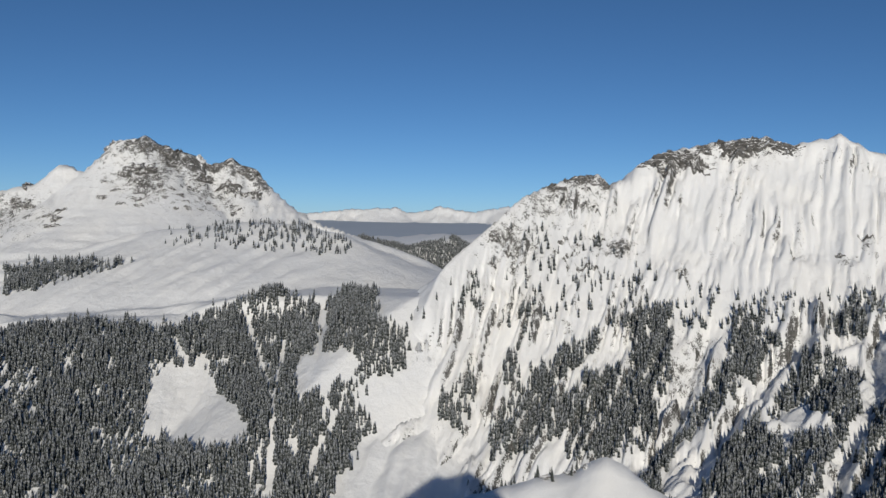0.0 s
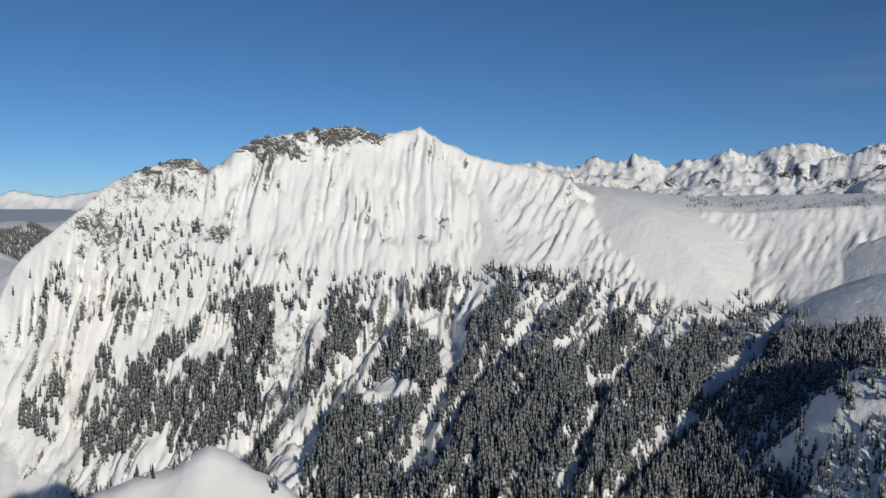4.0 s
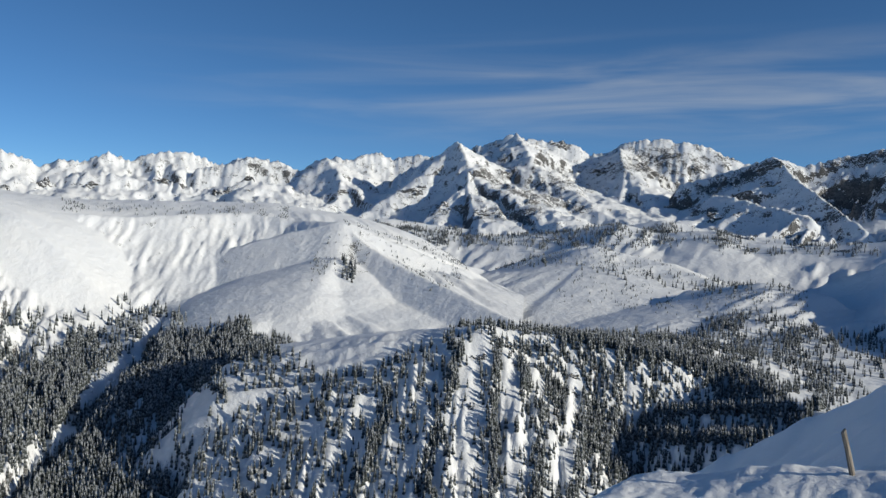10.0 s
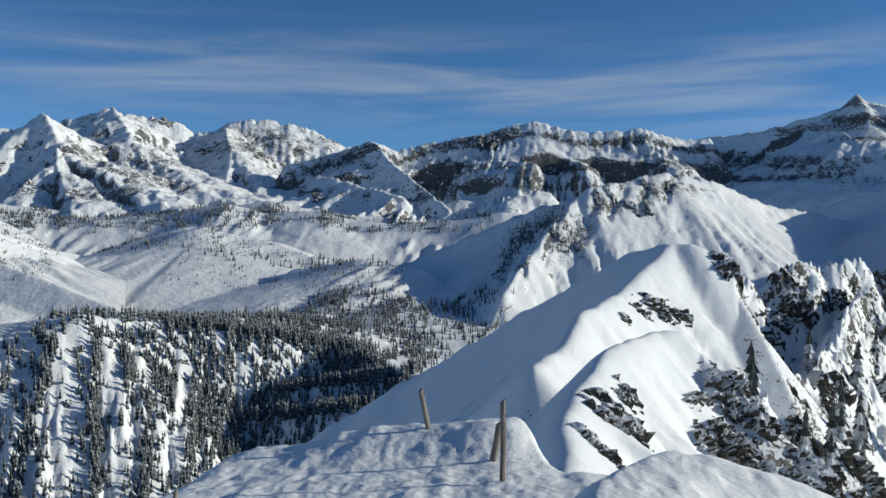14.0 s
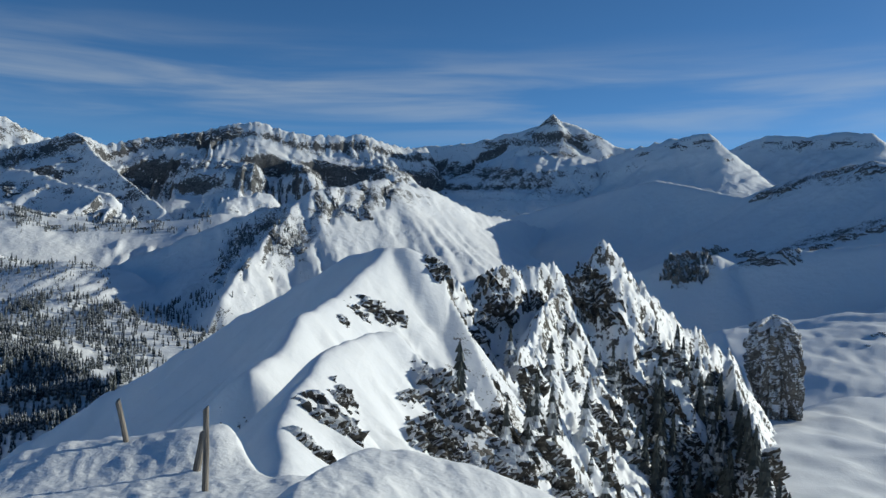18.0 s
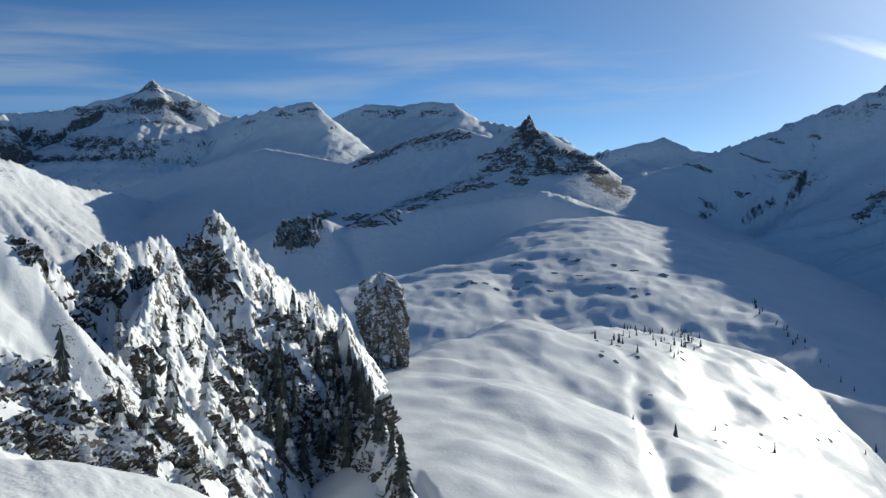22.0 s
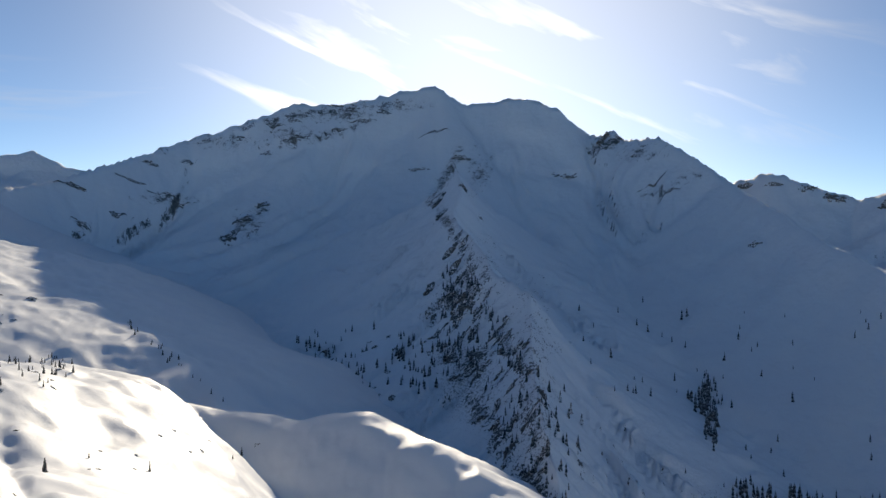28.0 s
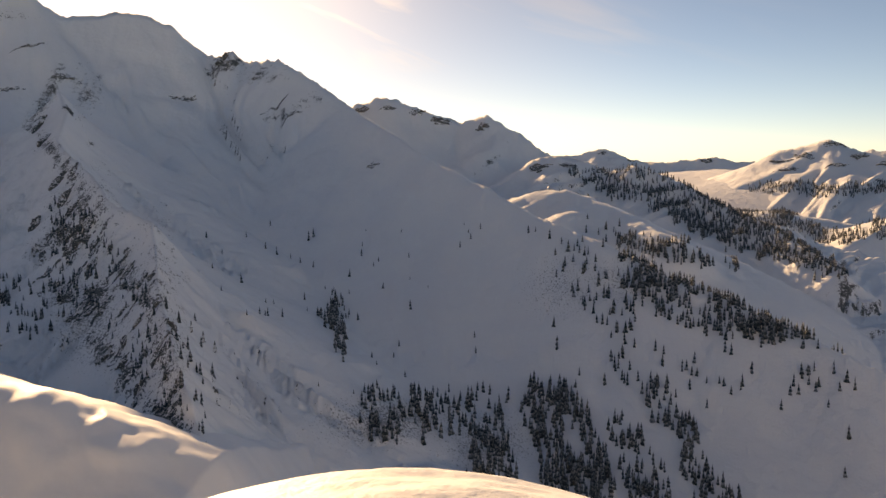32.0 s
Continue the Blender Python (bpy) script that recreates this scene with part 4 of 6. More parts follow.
# big mountain against the sun
mountain("sunward_mountain", [
    Ridge([(203.2, 1.6, 1660), (204.4, 2.0, 1670), (205.6, 2.1, 1690), (208.1, 2.6, 1780), (211.8, 3.8, 1880), (214.6, 4.8, 1970), (217.1, 5.9, 2050), (219.8, 6.8, 2070), (222.1, 7.7, 2100), (223.8, 8.5, 2120), (226, 8.5, 2140), (228, 8.8, 2150), (230.6, 9.4, 2180), (233.3, 10.0, 2200),
           (235.2, 8.8, 2200), (237.2, 9.0, 2200), (239.6, 9.3, 2190), (241.5, 8.6, 2170), (243.6, 6.8, 2150), (244.6, 6.8, 2120), (245.3, 7.1, 2100), (245.9, 6.4, 2080), (248.2, 6.6, 1990), (250.6, 5.2, 1880), (252.7, 3.7, 1780), (254.5, 2.6, 1700)],
          (0.85, 300, 0.27), (0.6, 300, 0.3), 8, 60, 71, jag=5, bands=[(90, 16, 13), (190, 18, 11)], straight=False),
    Ridge([(252.7, 3.7, 1780), (253.6, 3.0, 1720), (255.9, 1.7, 1580), (258.5, -0.2, 1440), (262, -1.8, 1330), (264.6, -3.3, 1260), (266.7, -4.4, 1210), (269.6, -5.5, 1160), (272.2, -7.0, 1120), (278, -9.2, 1070), (285, -12, 1020), (292, -15, 980)],
          (1.0, 200, 0.30), (0.62, 200, 0.30), 1.2, 60, 79, jag=2, lr=True, round_=8),
    Ridge([(234.9, 4.5, 1600), (235.2, 2.9, 1400), (234.6, 1.3, 1250), (236.4, -0.7, 1080), (237.4, -2.4, 980), (240, -3.9, 900), (240.2, -8.5, 740), (241.2, -13, 620), (242.6, -18, 530), (243, -22, 480)],
          (1.0, 60, 0.48), (0.9, 60, 0.42), 7, 18, 72, jag=4, lr=True)],
    (196, 300), (500, 2330), 720, 235, SNOW_MID, "great shaded mountain face with a rocky spur", bands=[(220, 6.6, 223.1, 7.5, 0.2, 0.56), (223.1, 7.5, 228, 8.5, 0.22, 0.58), (223.1, 5.7, 228.6, 7.3, 0.22, 0.58), (219.9, -0.3, 222.1, 1.5, 0.3, 0.55), (243.9, 5.7, 245.8, 6.6, 0.35, 0.6), (247.4, 2.7, 250.8, 4.3, 0.2, 0.52), (233.2, 2.1, 235, 5.5, 0.45, 0.5), (233.9, 1.4, 236.2, -2.3, 0.5, 0.5), (233.3, -5.3, 235.8, -3, 0.7, 0.52), (233.6, -8.3, 237, -8.3, 0.9, 0.5), (238.5, -6.8, 240.5, -13.5, 0.6, 0.48), (236.3, -11.3, 241.7, -18.3, 0.9, 0.5), (254.3, 3.1, 257.3, 3.3, 0.3, 0.5)], rough=4, scale=60, seed=24, slope=(1.7, 2.4),
    crags=[(226.5, 7.8, 2.2, 0.35, 0.45), (224, 6.4, 1.4, 0.5, 0.4), (215.8, 2, 1.6, 0.25, 0.46), (221, 0.4, 0.9, 0.8, 0.42), (230, 8.6, 2.5, 0.3, 0.4), (244.9, 6.6, 0.9, 0.5, 0.51), (236.5, 4.4, 0.8, 1.2, 0.35), (218.5, 5.8, 3, 0.4, 0.35), (247, 5.6, 1.5, 0.5, 0.3), (236, -3, 1.6, 2.2, 0.32), (240, -9, 1.4, 5, 0.25)],
    scrub=[(227, -9, 4, 2.5, 0.38), (236, -10, 3.2, 4.5, 0.6), (240.5, -13, 2, 5, 0.58), (255, -17.5, 7, 2.4, 0.64), (262, -19, 5, 3, 0.6), (267, -8.5, 4, 3.5, 0.5), (271, -8, 6, 2.5, 0.5)])
mountain("back_ridge", [
    Ridge([(249, 4.2, 2750), (252, 3.4, 2700), (255.3, 4.3, 2650), (257.4, 3.6, 2620), (260.1, 2.6, 2600), (262, 3.1, 2580), (264.2, 1.8, 2550), (265.9, 0.6, 2500), (268, -0.6, 2450)], (0.6, 250, 0.3), (0.6, 200, 0.3), 13, 70, 73, jag=6),
    Ridge([(263.5, -1.2, 2150), (265, -0.1, 2150), (266.7, 0.3, 2150), (268.8, -0.1, 2150), (270, -0.8, 2130), (271.7, -0.3, 2100), (274.6, -1.4, 2050), (276.8, -2.8, 1950), (280.2, -4.2, 1800), (284.6, -6.9, 1600)], (0.5, 150, 0.25), (0.5, 200, 0.3), 12, 50, 74, jag=5),
    Ridge([(262, -3, 1600), (265.4, -2.1, 1600), (267.5, -2.2, 1580), (271, -3.6, 1500), (275, -5.6, 1350)], (0.3, 150, 0.2, 300), (0.4, 200, 0.3), 5, 60, 75, round_=25)],
    (248, 290), (1150, 3000), 312, 136, SNOW_MID, "wooded side ridge with sunlit snow knolls", rough=6, scale=80, seed=25)
mountain("sunlit_mountain", [
    Ridge([(274, -2.2, 3400), (277, -1.0, 3400), (279.1, -0.3, 3400), (280.7, 0.6, 3400), (282.2, 0.9, 3400), (283.5, 1.3, 3400), (284.6, 0.6, 3350), (286.7, 0.5, 3300), (290, 0.2, 3300)], (0.55, 220, 0.1, 900), (0.6, 200, 0.3), 14, 90, 76, jag=5),
    Ridge([(276, -3.4, 2600), (280, -3.4, 2500), (284, -4.5, 2400), (288, -3.5, 2300)], (0.2, 200, 0.1, 300), (0.1, 200, 0.05, 400), 4, 90, 77, round_=60)],
    (273, 300), (1900, 3900), 176, 99, SNOW_FAR, "pale sunlit mountain over a hazy valley", rough=7, scale=110, seed=26)
mountain("hazy_range", [
    Ridge([(262, 0.1, 4700), (265.8, 0.3, 4700), (268, 0.3, 4700), (269.9, 0.9, 4700), (271, 0.1, 4700), (273.9, -0.2, 4700), (276.7, 0.2, 4700), (278.1, -0.1, 4700), (282, -0.2, 4700), (292, 0, 4700)], (0.6, 160, 0.2), (0.5, 200, 0.2), 20, 90, 78, jag=12)],
    (260, 293), (4000, 4950), 176, 49, SNOW_FAR, "low hazy mountains on the horizon", rough=10, scale=120, seed=27)

# sunny basin below the tooth
mountain("snow_basin", [
    Ridge([(193.5, -24, 112), (191.6, -17, 145), (190.2, -12.6, 200), (189.3, -9.8, 290), (193.4, -8.6, 330), (197.4, -8.1, 375), (201, -8.0, 425), (204.4, -8.1, 485), (208, -8.5, 570), (211.5, -9.4, 620), (214.6, -10.6, 625)],
          (0.5, 80, 0.3), (0.08, 150, 0.14, 95), 0, 60, 81, round_=14, lean=0.3, ends=0.4, cut=True, lr=True),
    Ridge([(217, -11.4, 606), (220.6, -11.8, 589), (224.4, -12.5, 570), (228.7, -12.3, 561), (232, -13.8, 539), (236, -15.6, 520), (240, -18, 500), (243, -20, 488)], (0.34, 80, 0.31), (0.40, 60, 0.36), 0, 60, 85, round_=22, ends=1.0, cut=True),
    Ridge([(186, -5.6, 800), (193.2, -5.2, 820), (197, -4.2, 900), (201.9, -2.6, 1000), (203.4, -0.4, 1300)], (0.13, 100, 0.08, 330), (0.1, 100, 0.10, 100), 1.5, 70, 82, round_=30),
    Ridge([(201.9, -5.6, 830), (206.9, -4.3, 930), (209.6, -4.6, 960)], (0.16, 100, 0.08, 300), (0.1, 100, 0.10, 100), 1.5, 60, 83, round_=30),
    Ridge([(211.5, -5.2, 900), (214.5, -6.6, 820), (217, -9.0, 720), (219.5, -11.2, 640), (222, -12.2, 600)], (0.4, 60, 0.3), (0.12, 100, 0.10, 220), 0.8, 60, 84, round_=14, lr=True)],
    (180, 250), (100, 1400), 557, 350, SNOW_SOFT, "smooth rolling snow basin half in sun", cuts=[(206.2, -11.6, 207.9, -16, 0.6, -2.6), (207.9, -16, 210.4, -19.5, 0.7, -2.6), (210.6, -10.6, 212.6, -13, 1.3, -2.5), (212.6, -13, 216.4, -17, 1.1, -2.2)], rough=7.0, scale=70, seed=29, slope=(1.6, 2.2), crumple=3.2, bare_bias=0.0, octaves=4, scrub=[(202, -4.4, 6, 0.9, 0.44), (206, -9.4, 4, 1.6, 0.36), (196, -5.6, 5, 0.6, 0.4), (213, -12, 5, 1.5, 0.3)])

# ---------------------------------------------------------------- the summit ridge close by
mountain("snow_knoll", [
    Ridge([(54, -19, 190), (60, -17.5, 200), (61.9, -16.8, 200), (64.6, -16.3, 200), (66.0, -15.5, 200), (66.6, -15.2, 200), (67.2, -15.4, 200), (68.3, -16.1, 198), (70.5, -17.4, 195), (74, -20, 190)], (0.55, 60, 0.3), (0.7, 60, 0.4), 1.2, 20, 91, round_=1.5)],
    (50, 78), (110, 300), 136, 55, SNOW_NEAR, "rounded snow knoll with small spruces on its shaded side", rough=1, scale=18, seed=31)
mountain("near_peak", [
    Ridge([(128, -22, 150), (133, -19, 148), (137, -16.3, 146), (142, -13.4, 142), (146.4, -10.7, 138), (150.9, -8.1, 133), (154.6, -5.8, 127), (158.1, -3.7, 120), (161.5, -1.7, 113), (163.2, -1.2, 110), (164.9, -1.1, 110), (166.2, -1.6, 111), (167.6, -2.5, 111.2)],
          (0.62, 40, 0.46), (0.7, 60, 0.5), 0.5, 14, 92, round_=2, ends=2.2, cut=True),
    Ridge([(157.0, -18.5, 21), (157.4, -15.4, 27), (157.0, -13.2, 32), (157.8, -10.9, 38), (160.0, -8.3, 47), (162.8, -6.8, 56), (164.4, -6.6, 58)],
          (0.62, 30, 0.5), (0.42, 16, 0.55, 9), 1.5, 4, 93, round_=0.5, lr=True, patchy=False),
    Ridge([(154.8, -9.8, 62), (157.1, -7.9, 70), (158.1, -6.0, 78), (160.8, -4.1, 92), (162.2, -2.7, 100), (163.8, -1.1, 110)],
          (0.55, 30, 0.5), (0.5, 20, 0.55, 14), 1.8, 5, 94, round_=0.7, lr=True, ends=1.0, patchy=False),
    Ridge([(164.4, -6.6, 58), (165.8, -8.0, 57), (166.7, -10.0, 54), (167.4, -13.0, 50), (168, -17, 45)], (2.2, 30, 1.2), (0.25, 12, 0.34, 9), 0.6, 5, 97, round_=0.4, lr=True),
    Ridge([(166.6, -1.7, 111), (167.9, -4.0, 107), (168.8, -7.0, 102), (169.4, -10, 97)], (3.0, 60, 1.3), (0.28, 30, 0.36, 14), 0.6, 9, 98, round_=0.8, lr=True)],
    (122, 186), (17, 190), 595, 255, SNOW_NEAR, "near snow peak with a corniced crest and small rock outcrops", rough=0.6, scale=9, seed=32, slope=(1.6, 2.4), crumple=0.25, bare_bias=0.0,
    crags=[(169, -12, 1.4, 5, 0.4), (172.5, -14.5, 4.5, 5, 0.5)])
mountain("pinnacle_ridge", [
    Ridge([(165.5, -5, 150), (167.6, -3.3, 152), (169.5, -3.6, 158), (171, -2.7, 162), (172.2, -2.2, 166), (173.3, -1.7, 170), (174.6, -1.8, 174), (175.6, -2.7, 178), (176.8, -2.9, 182), (177.6, -1.3, 186), (178.1, -0.2, 188), (179, -0.7, 190), (180.2, -2.4, 195),
           (181.8, -3.9, 202), (183.4, -5.5, 210), (185.6, -6.5, 220), (186.6, -7.2, 226)],
          (1.25, 40, 0.62), (1.2, 60, 0.6), 5.0, 8, 95, jag=1.6, lean=-0.6),
    Ridge([(186.6, -7.2, 226), (186.9, -9.0, 200), (188, -11, 180), (188.6, -13.4, 160), (190.0, -16.4, 140), (191.4, -20, 126), (192, -23, 115)], (1.2, 40, 0.7), (0.8, 30, 0.6), 3.0, 7, 96, jag=1.2, lr=True),
    Ridge([(164.8, -10.5, 60), (166.2, -10.6, 68), (168, -11.4, 80), (170.5, -10.6, 98), (172.5, -9, 118), (174, -6, 142), (175, -3, 165)], (1.0, 30, 0.8), (1.1, 30, 0.8), 2.4, 6, 99, jag=1.2, lr=True)],
    (160, 206), (42, 270), 544, 345, SNOW_CRAG, "steep rocky pinnacles plastered with snow and hung with spruces", rough=2.2, scale=7, seed=33, slope=(1.35, 3.2), bare_bias=0.06, crumple=4.5)


# summit snow under the camera: a steep dome with a platform along the crest and a drift
class Summit:
    def at(self, X, Y):
        r = np.hypot(X, Y)
        a = np.degrees(np.arctan2(X, Y)) % 360
        dome = -0.82 * (np.sqrt(np.maximum(r - 1.2, 0) ** 2 + 2.0 ** 2) - 2.0)
        # platform: gently down the crest, rolling over at its rim
        u = X * math.sin(radians(152)) + Y * math.cos(radians(152))
        v = X * math.cos(radians(152)) - Y * math.sin(radians(152))
        half = np.where(v > 0, 2.8, 4.4 - 0.07 * np.clip(u, 0, 16))
        over = np.sqrt(np.maximum(np.abs(v) - half, 0) ** 2 + 0.5 ** 2) - 0.5
        end = np.sqrt(np.maximum(u - 13.0 + 2.4 * smooth(v, 0.2, 1.0), 0) ** 2 + 1.5 ** 2) - 1.5
        plat = -0.130 * np.maximum(u, 0) - 0.08 * np.maximum(0.4 - v, 0) * smooth(u, 2, 6) + 0.43 * np.exp(-((u - 12.7) / 1.0) ** 2) * smooth(v, 1.3, 0.3) * (0.35 + 0.65 * smooth(v, -3.2, -1.6)) - 0.95 * over - 0.9 * end - 1.25 * (np.sqrt(np.maximum(-u - 0.2, 0) ** 2 + 0.6 ** 2) - 0.6)

        def lump(az, d, h, w, long=1.0):
            x0, y0 = d * math.sin(radians(az)), d * math.cos(radians(az))
            p = (X - x0) * math.sin(radians(az)) + (Y - y0) * math.cos(radians(az))
            q = (X - x0) * math.cos(radians(az)) - (Y - y0) * math.sin(radians(az))
            return h * np.exp(-(p * p + (q / long) ** 2) / (w * w))
        plat = plat + lump(151.8, 12.0, 0.12, 0.6, 1.3)
        # a drift with a sharp crest that runs back from the platform's end, falling off gently on its sunny side
        ax, ay = 5.3 * math.sin(radians(159.5)), 5.3 * math.cos(radians(159.5))
        bx, by = 7.8 * math.sin(radians(163.2)) - ax, 7.8 * math.cos(radians(163.2)) - ay
        long = math.hypot(bx, by)
        p, q = ((X - ax) * bx + (Y - ay) * by) / long, ((X - ax) * by - (Y - ay) * bx) / long
        q = q + 0.25 * np.sin(1.3 * p)
        crest = -0.10 - 0.14 * np.clip(p / long, -0.6, 1) - 0.9 * np.maximum(-p - 0.6, 0) - 0.30 * np.maximum(p - long, 0) - 0.9 * np.maximum(p - long - 0.5, 0)
        side = np.where(q > 0, 0.05 * q + 0.12 * q * q + 0.7 * np.maximum(q - 2.0, 0), 1.1 * (np.sqrt(q * q + 0.02) - 0.14))
        plat = np.maximum(plat, crest - side)
        drift = -0.13 - 0.125 * ((X - 4.4 * math.sin(radians(255))) ** 2 + (Y - 4.4 * math.cos(radians(255))) ** 2)
        z = np.maximum(np.maximum(dome, plat), np.maximum(drift, -0.82 * r))
        wind = fbm(u / 0.9, v / 0.28, 4, 66) - 0.5
        crust = 1 - np.sqrt((2 * fbm(u / 0.26, v / 0.62 + 0.4 * u, 5, 69, 0.6) - 1) ** 2 + 0.012)
        soft = 1 - smooth(q, -0.4, 0.1) * (r < 11)
        z = z + (0.045 * (crust - 0.6) + 0.03 * (fbm(X / 0.2, Y / 0.2, 4, 70) - 0.5)) * smooth(r, 3, 6) * np.clip(soft, 0, 1) * (1 - smooth(r, 16, 30))
        z = z + 0.07 * wind * smooth(r, 3, 6) + 0.04 * (fbm(X / 1.7, Y / 1.7, 3, 67) - 0.5) * smooth(r, 3, 6)
        return z, np.zeros(X.shape), np.zeros(X.shape)


ob = sheet("summit_snow", Summit(), np.concatenate([np.linspace(0, 124, 110), np.linspace(124, 178, 330)[1:], np.linspace(178, 360, 230)[1:]]),
           np.concatenate([np.geomspace(0.03, 4, 50), np.geomspace(4, 16, 190)[1:], np.geomspace(16, 60, 50)[1:]]), 0, 0, SNOW_NEAR, (3, 4))
tagged(ob, "wind-textured snow on the summit crest", "snow", kind="structure")

# ---------------------------------------------------------------- bare rock standing out of the snow
crags("near_peak", CRAG_NEAR, [(160.4, -12.4, 2.6, 3.4), (159.4, -14.5, 2.6, 2.3), (161.3, -11.2, 1.5, 1.9), (162.9, -5.4, 3, 1.7), (164.2, -5.9, 2.3, 1.3), (167.6, -9.9, 3, 2.8), (167, -13.4, 3.8, 3), (167.3, -2.5, 2.1, 1.7), (169, -11.8, 3, 2.6), (165.9, -10.9, 1.9, 1.5), (161.9, -5.7, 2.4, 1.1), (163.5, -6.0, 1.8, 0.9), (160.9, -6.3, 1.4, 0.8), (159.5, -12.4, 2.0, 2.6), (158.7, -14.0, 1.9, 2.0), (160.8, -11.3, 1.6, 1.5), (166.9, -9.9, 2.2, 2.2),
                               (165.4, -11.3, 2.0, 1.0), (167.5, -11.5, 2.2, 2.0), (166.1, -13.6, 2.4, 1.8), (169.4, -12, 2.2, 2.2), (166.9, -2.5, 1.6, 1.6), (168.4, -15.5, 3.0, 2.6), (167.6, -13.4, 2.2, 2.0)], 1101, depth=0.3)
crags("near_peak", CRAG_NEAR, strew([(167.5, -12, -18), (171, -10, -18), (176, -12, -19), (180, -15, -19)], 18, 1111, (1.5, 3.6), (1.2, 2.8)), 1112, dip=0.4, depth=0.36)
crags("pinnacle_ridge", CRAG_NEAR, strew([(167, -4.0, -16), (172, -2.8, -17), (178, -1.2, -18), (184, -6.4, -18), (187, -8.2, -18), (190.5, -16, -19)], 75, 1203, (1.4, 3.6), (0.8, 2.2)), 1201, dip=0.4, depth=0.38)
crags("tooth_ridge", CRAG_RIME, along([(182.6, -1.5), (183.6, -1.1), (184.6, -0.8), (185.2, -0.6), (184.2, -2.0), (183.2, -2.6)], (1.1, 1.6), (1.2, 1.9), 1301), 1305, depth=0.5)
crags("tooth_ridge", CRAG_MID, along([(187.3, -0.7), (188.3, -1.3), (189.8, -0.5), (191.4, 0.1), (193.0, 0.7), (194.6, 1.2), (196.2, 1.5), (198.2, 1.9), (200.0, 2.4),
      (201.6, 2.5), (203.3, 2.5), (202.2, 3.4), (196.6, 3.6), (192.4, 4.6), (194.2, 4.9), (189.6, 3.6), (188.0, 3.2), (197.0, 2.6), (201.2, 3.6)], (1.7, 2.8), (0.5, 0.95), 1302) + along([(198.0, 3.5), (199.7, 3.7), (199.0, 4.8), (198.6, 2.7), (200.6, 3.0)], (1.3, 1.9), (1.0, 1.5), 1303), 1304, dip=-0.35)
crags("sunward_mountain", CRAG_MID, along([(226.4, 8.3), (227.8, 8.1), (229.9, 8.0), (226.7, 6.8), (228.3, 7.2), (224.3, 5.9), (222.5, 6.7), (224.0, 7.2), (220.2, 6.0), (217.1, 4.2), (215.0, 4.0), (213.5, 3.0), (222.0, 5.2), (232.2, 4.2), (233.3, 6.6),
      (210.1, 2.3), (213.0, 0.7), (210.7, 0.0), (215.4, 5.1), (248.0, 3.2), (242.0, 3.8), (235.1, 5.0), (249.1, 2.9), (246.6, 5.2), (254.3, -0.5)], (0.8, 1.9), (0.22, 0.5), 1401), 1402, dip=-0.5, depth=0.22)
crags("sunward_mountain", CRAG_MID, [(216.2, 1.9, 2.6, 0.45), (220.7, 0.6, 1.5, 0.8), (219.7, -0.6, 1.0, 0.7), (221.9, 1.7, 1.0, 0.6), (244.6, 6.3, 0.8, 0.9)] + along([(235.1, -2.2), (234.5, -4.5), (233.1, -3.9), (235.0, -5.8), (234.2, -7.8), (238.3, -5.8), (239.7, -7.4), (233.6, 2.2), (235.2, 3.1),
      (233.8, 1.2), (237.0, -4.4), (236.2, -6.8), (237.0, -9.0), (238.8, -10.5), (235.6, -0.8), (234.4, -1.4)], (0.4, 0.8), (0.7, 1.6), 1403), 1404, dip=-0.6, depth=0.3)
crags("fluted_ridge", CRAG_MID, [(64.4, 2.9, 3.0, 0.9), (66.0, 2.6, 1.4, 0.6), (62.6, 2.1, 1.6, 0.6)] + along([(68.9, 3.9), (70.0, 4.3), (71.0, 4.2), (72.4, 4.7), (73.7, 4.8), (75.0, 5.2), (76.2, 5.2), (69.9, 3.3), (72.0, 3.9), (77.3, 4.9), (74.6, 4.5)], (1.5, 2.6), (0.6, 1.1), 1501)
      + strew([(58.5, -1.0, -5), (62, 1.4, -4), (66, 1.5, -3)], 26, 1504, (0.3, 0.9), (0.2, 0.5)) + along([(66.8, -1.5), (71.2, -3.2), (81.9, -0.7), (80.4, -1.8), (67.6, -1.6)], (0.5, 1.0), (0.3, 0.45), 1502), 1503, dip=0.3)
crags("rocky_peak", CRAG_MID, strew([(33.6, 4.4, 2.2), (35.8, 5.0, 2.0), (38.2, 4.0, 1.2), (42.6, 3.2, 1.0)], 22, 1601, (0.7, 1.8), (0.4, 1.0)) + strew([(33, 2.6, 0.2), (42, 2.0, 0.2)], 34, 1604, (0.25, 0.8), (0.15, 0.4)) + strew([(27, 1.2, -1.6), (31, 2.4, -1.0)], 9, 1602, (0.6, 1.2), (0.3, 0.7)), 1603)
crags("ribbed_hill", CRAG_MID, along([(159.0, 1.5), (160.2, 1.4), (161.3, 1.2), (162.1, 1.0), (162.0, 2.6), (163.4, 2.3), (155.9, -0.6), (156.6, -1.3), (155.1, -0.2), (154.3, -2.8), (152.7, -3.1), (153.6, -1.9), (157.9, -1.4), (159.6, 2.2)], (0.5, 1.0), (0.7, 1.5), 1701), 1702, depth=0.25)
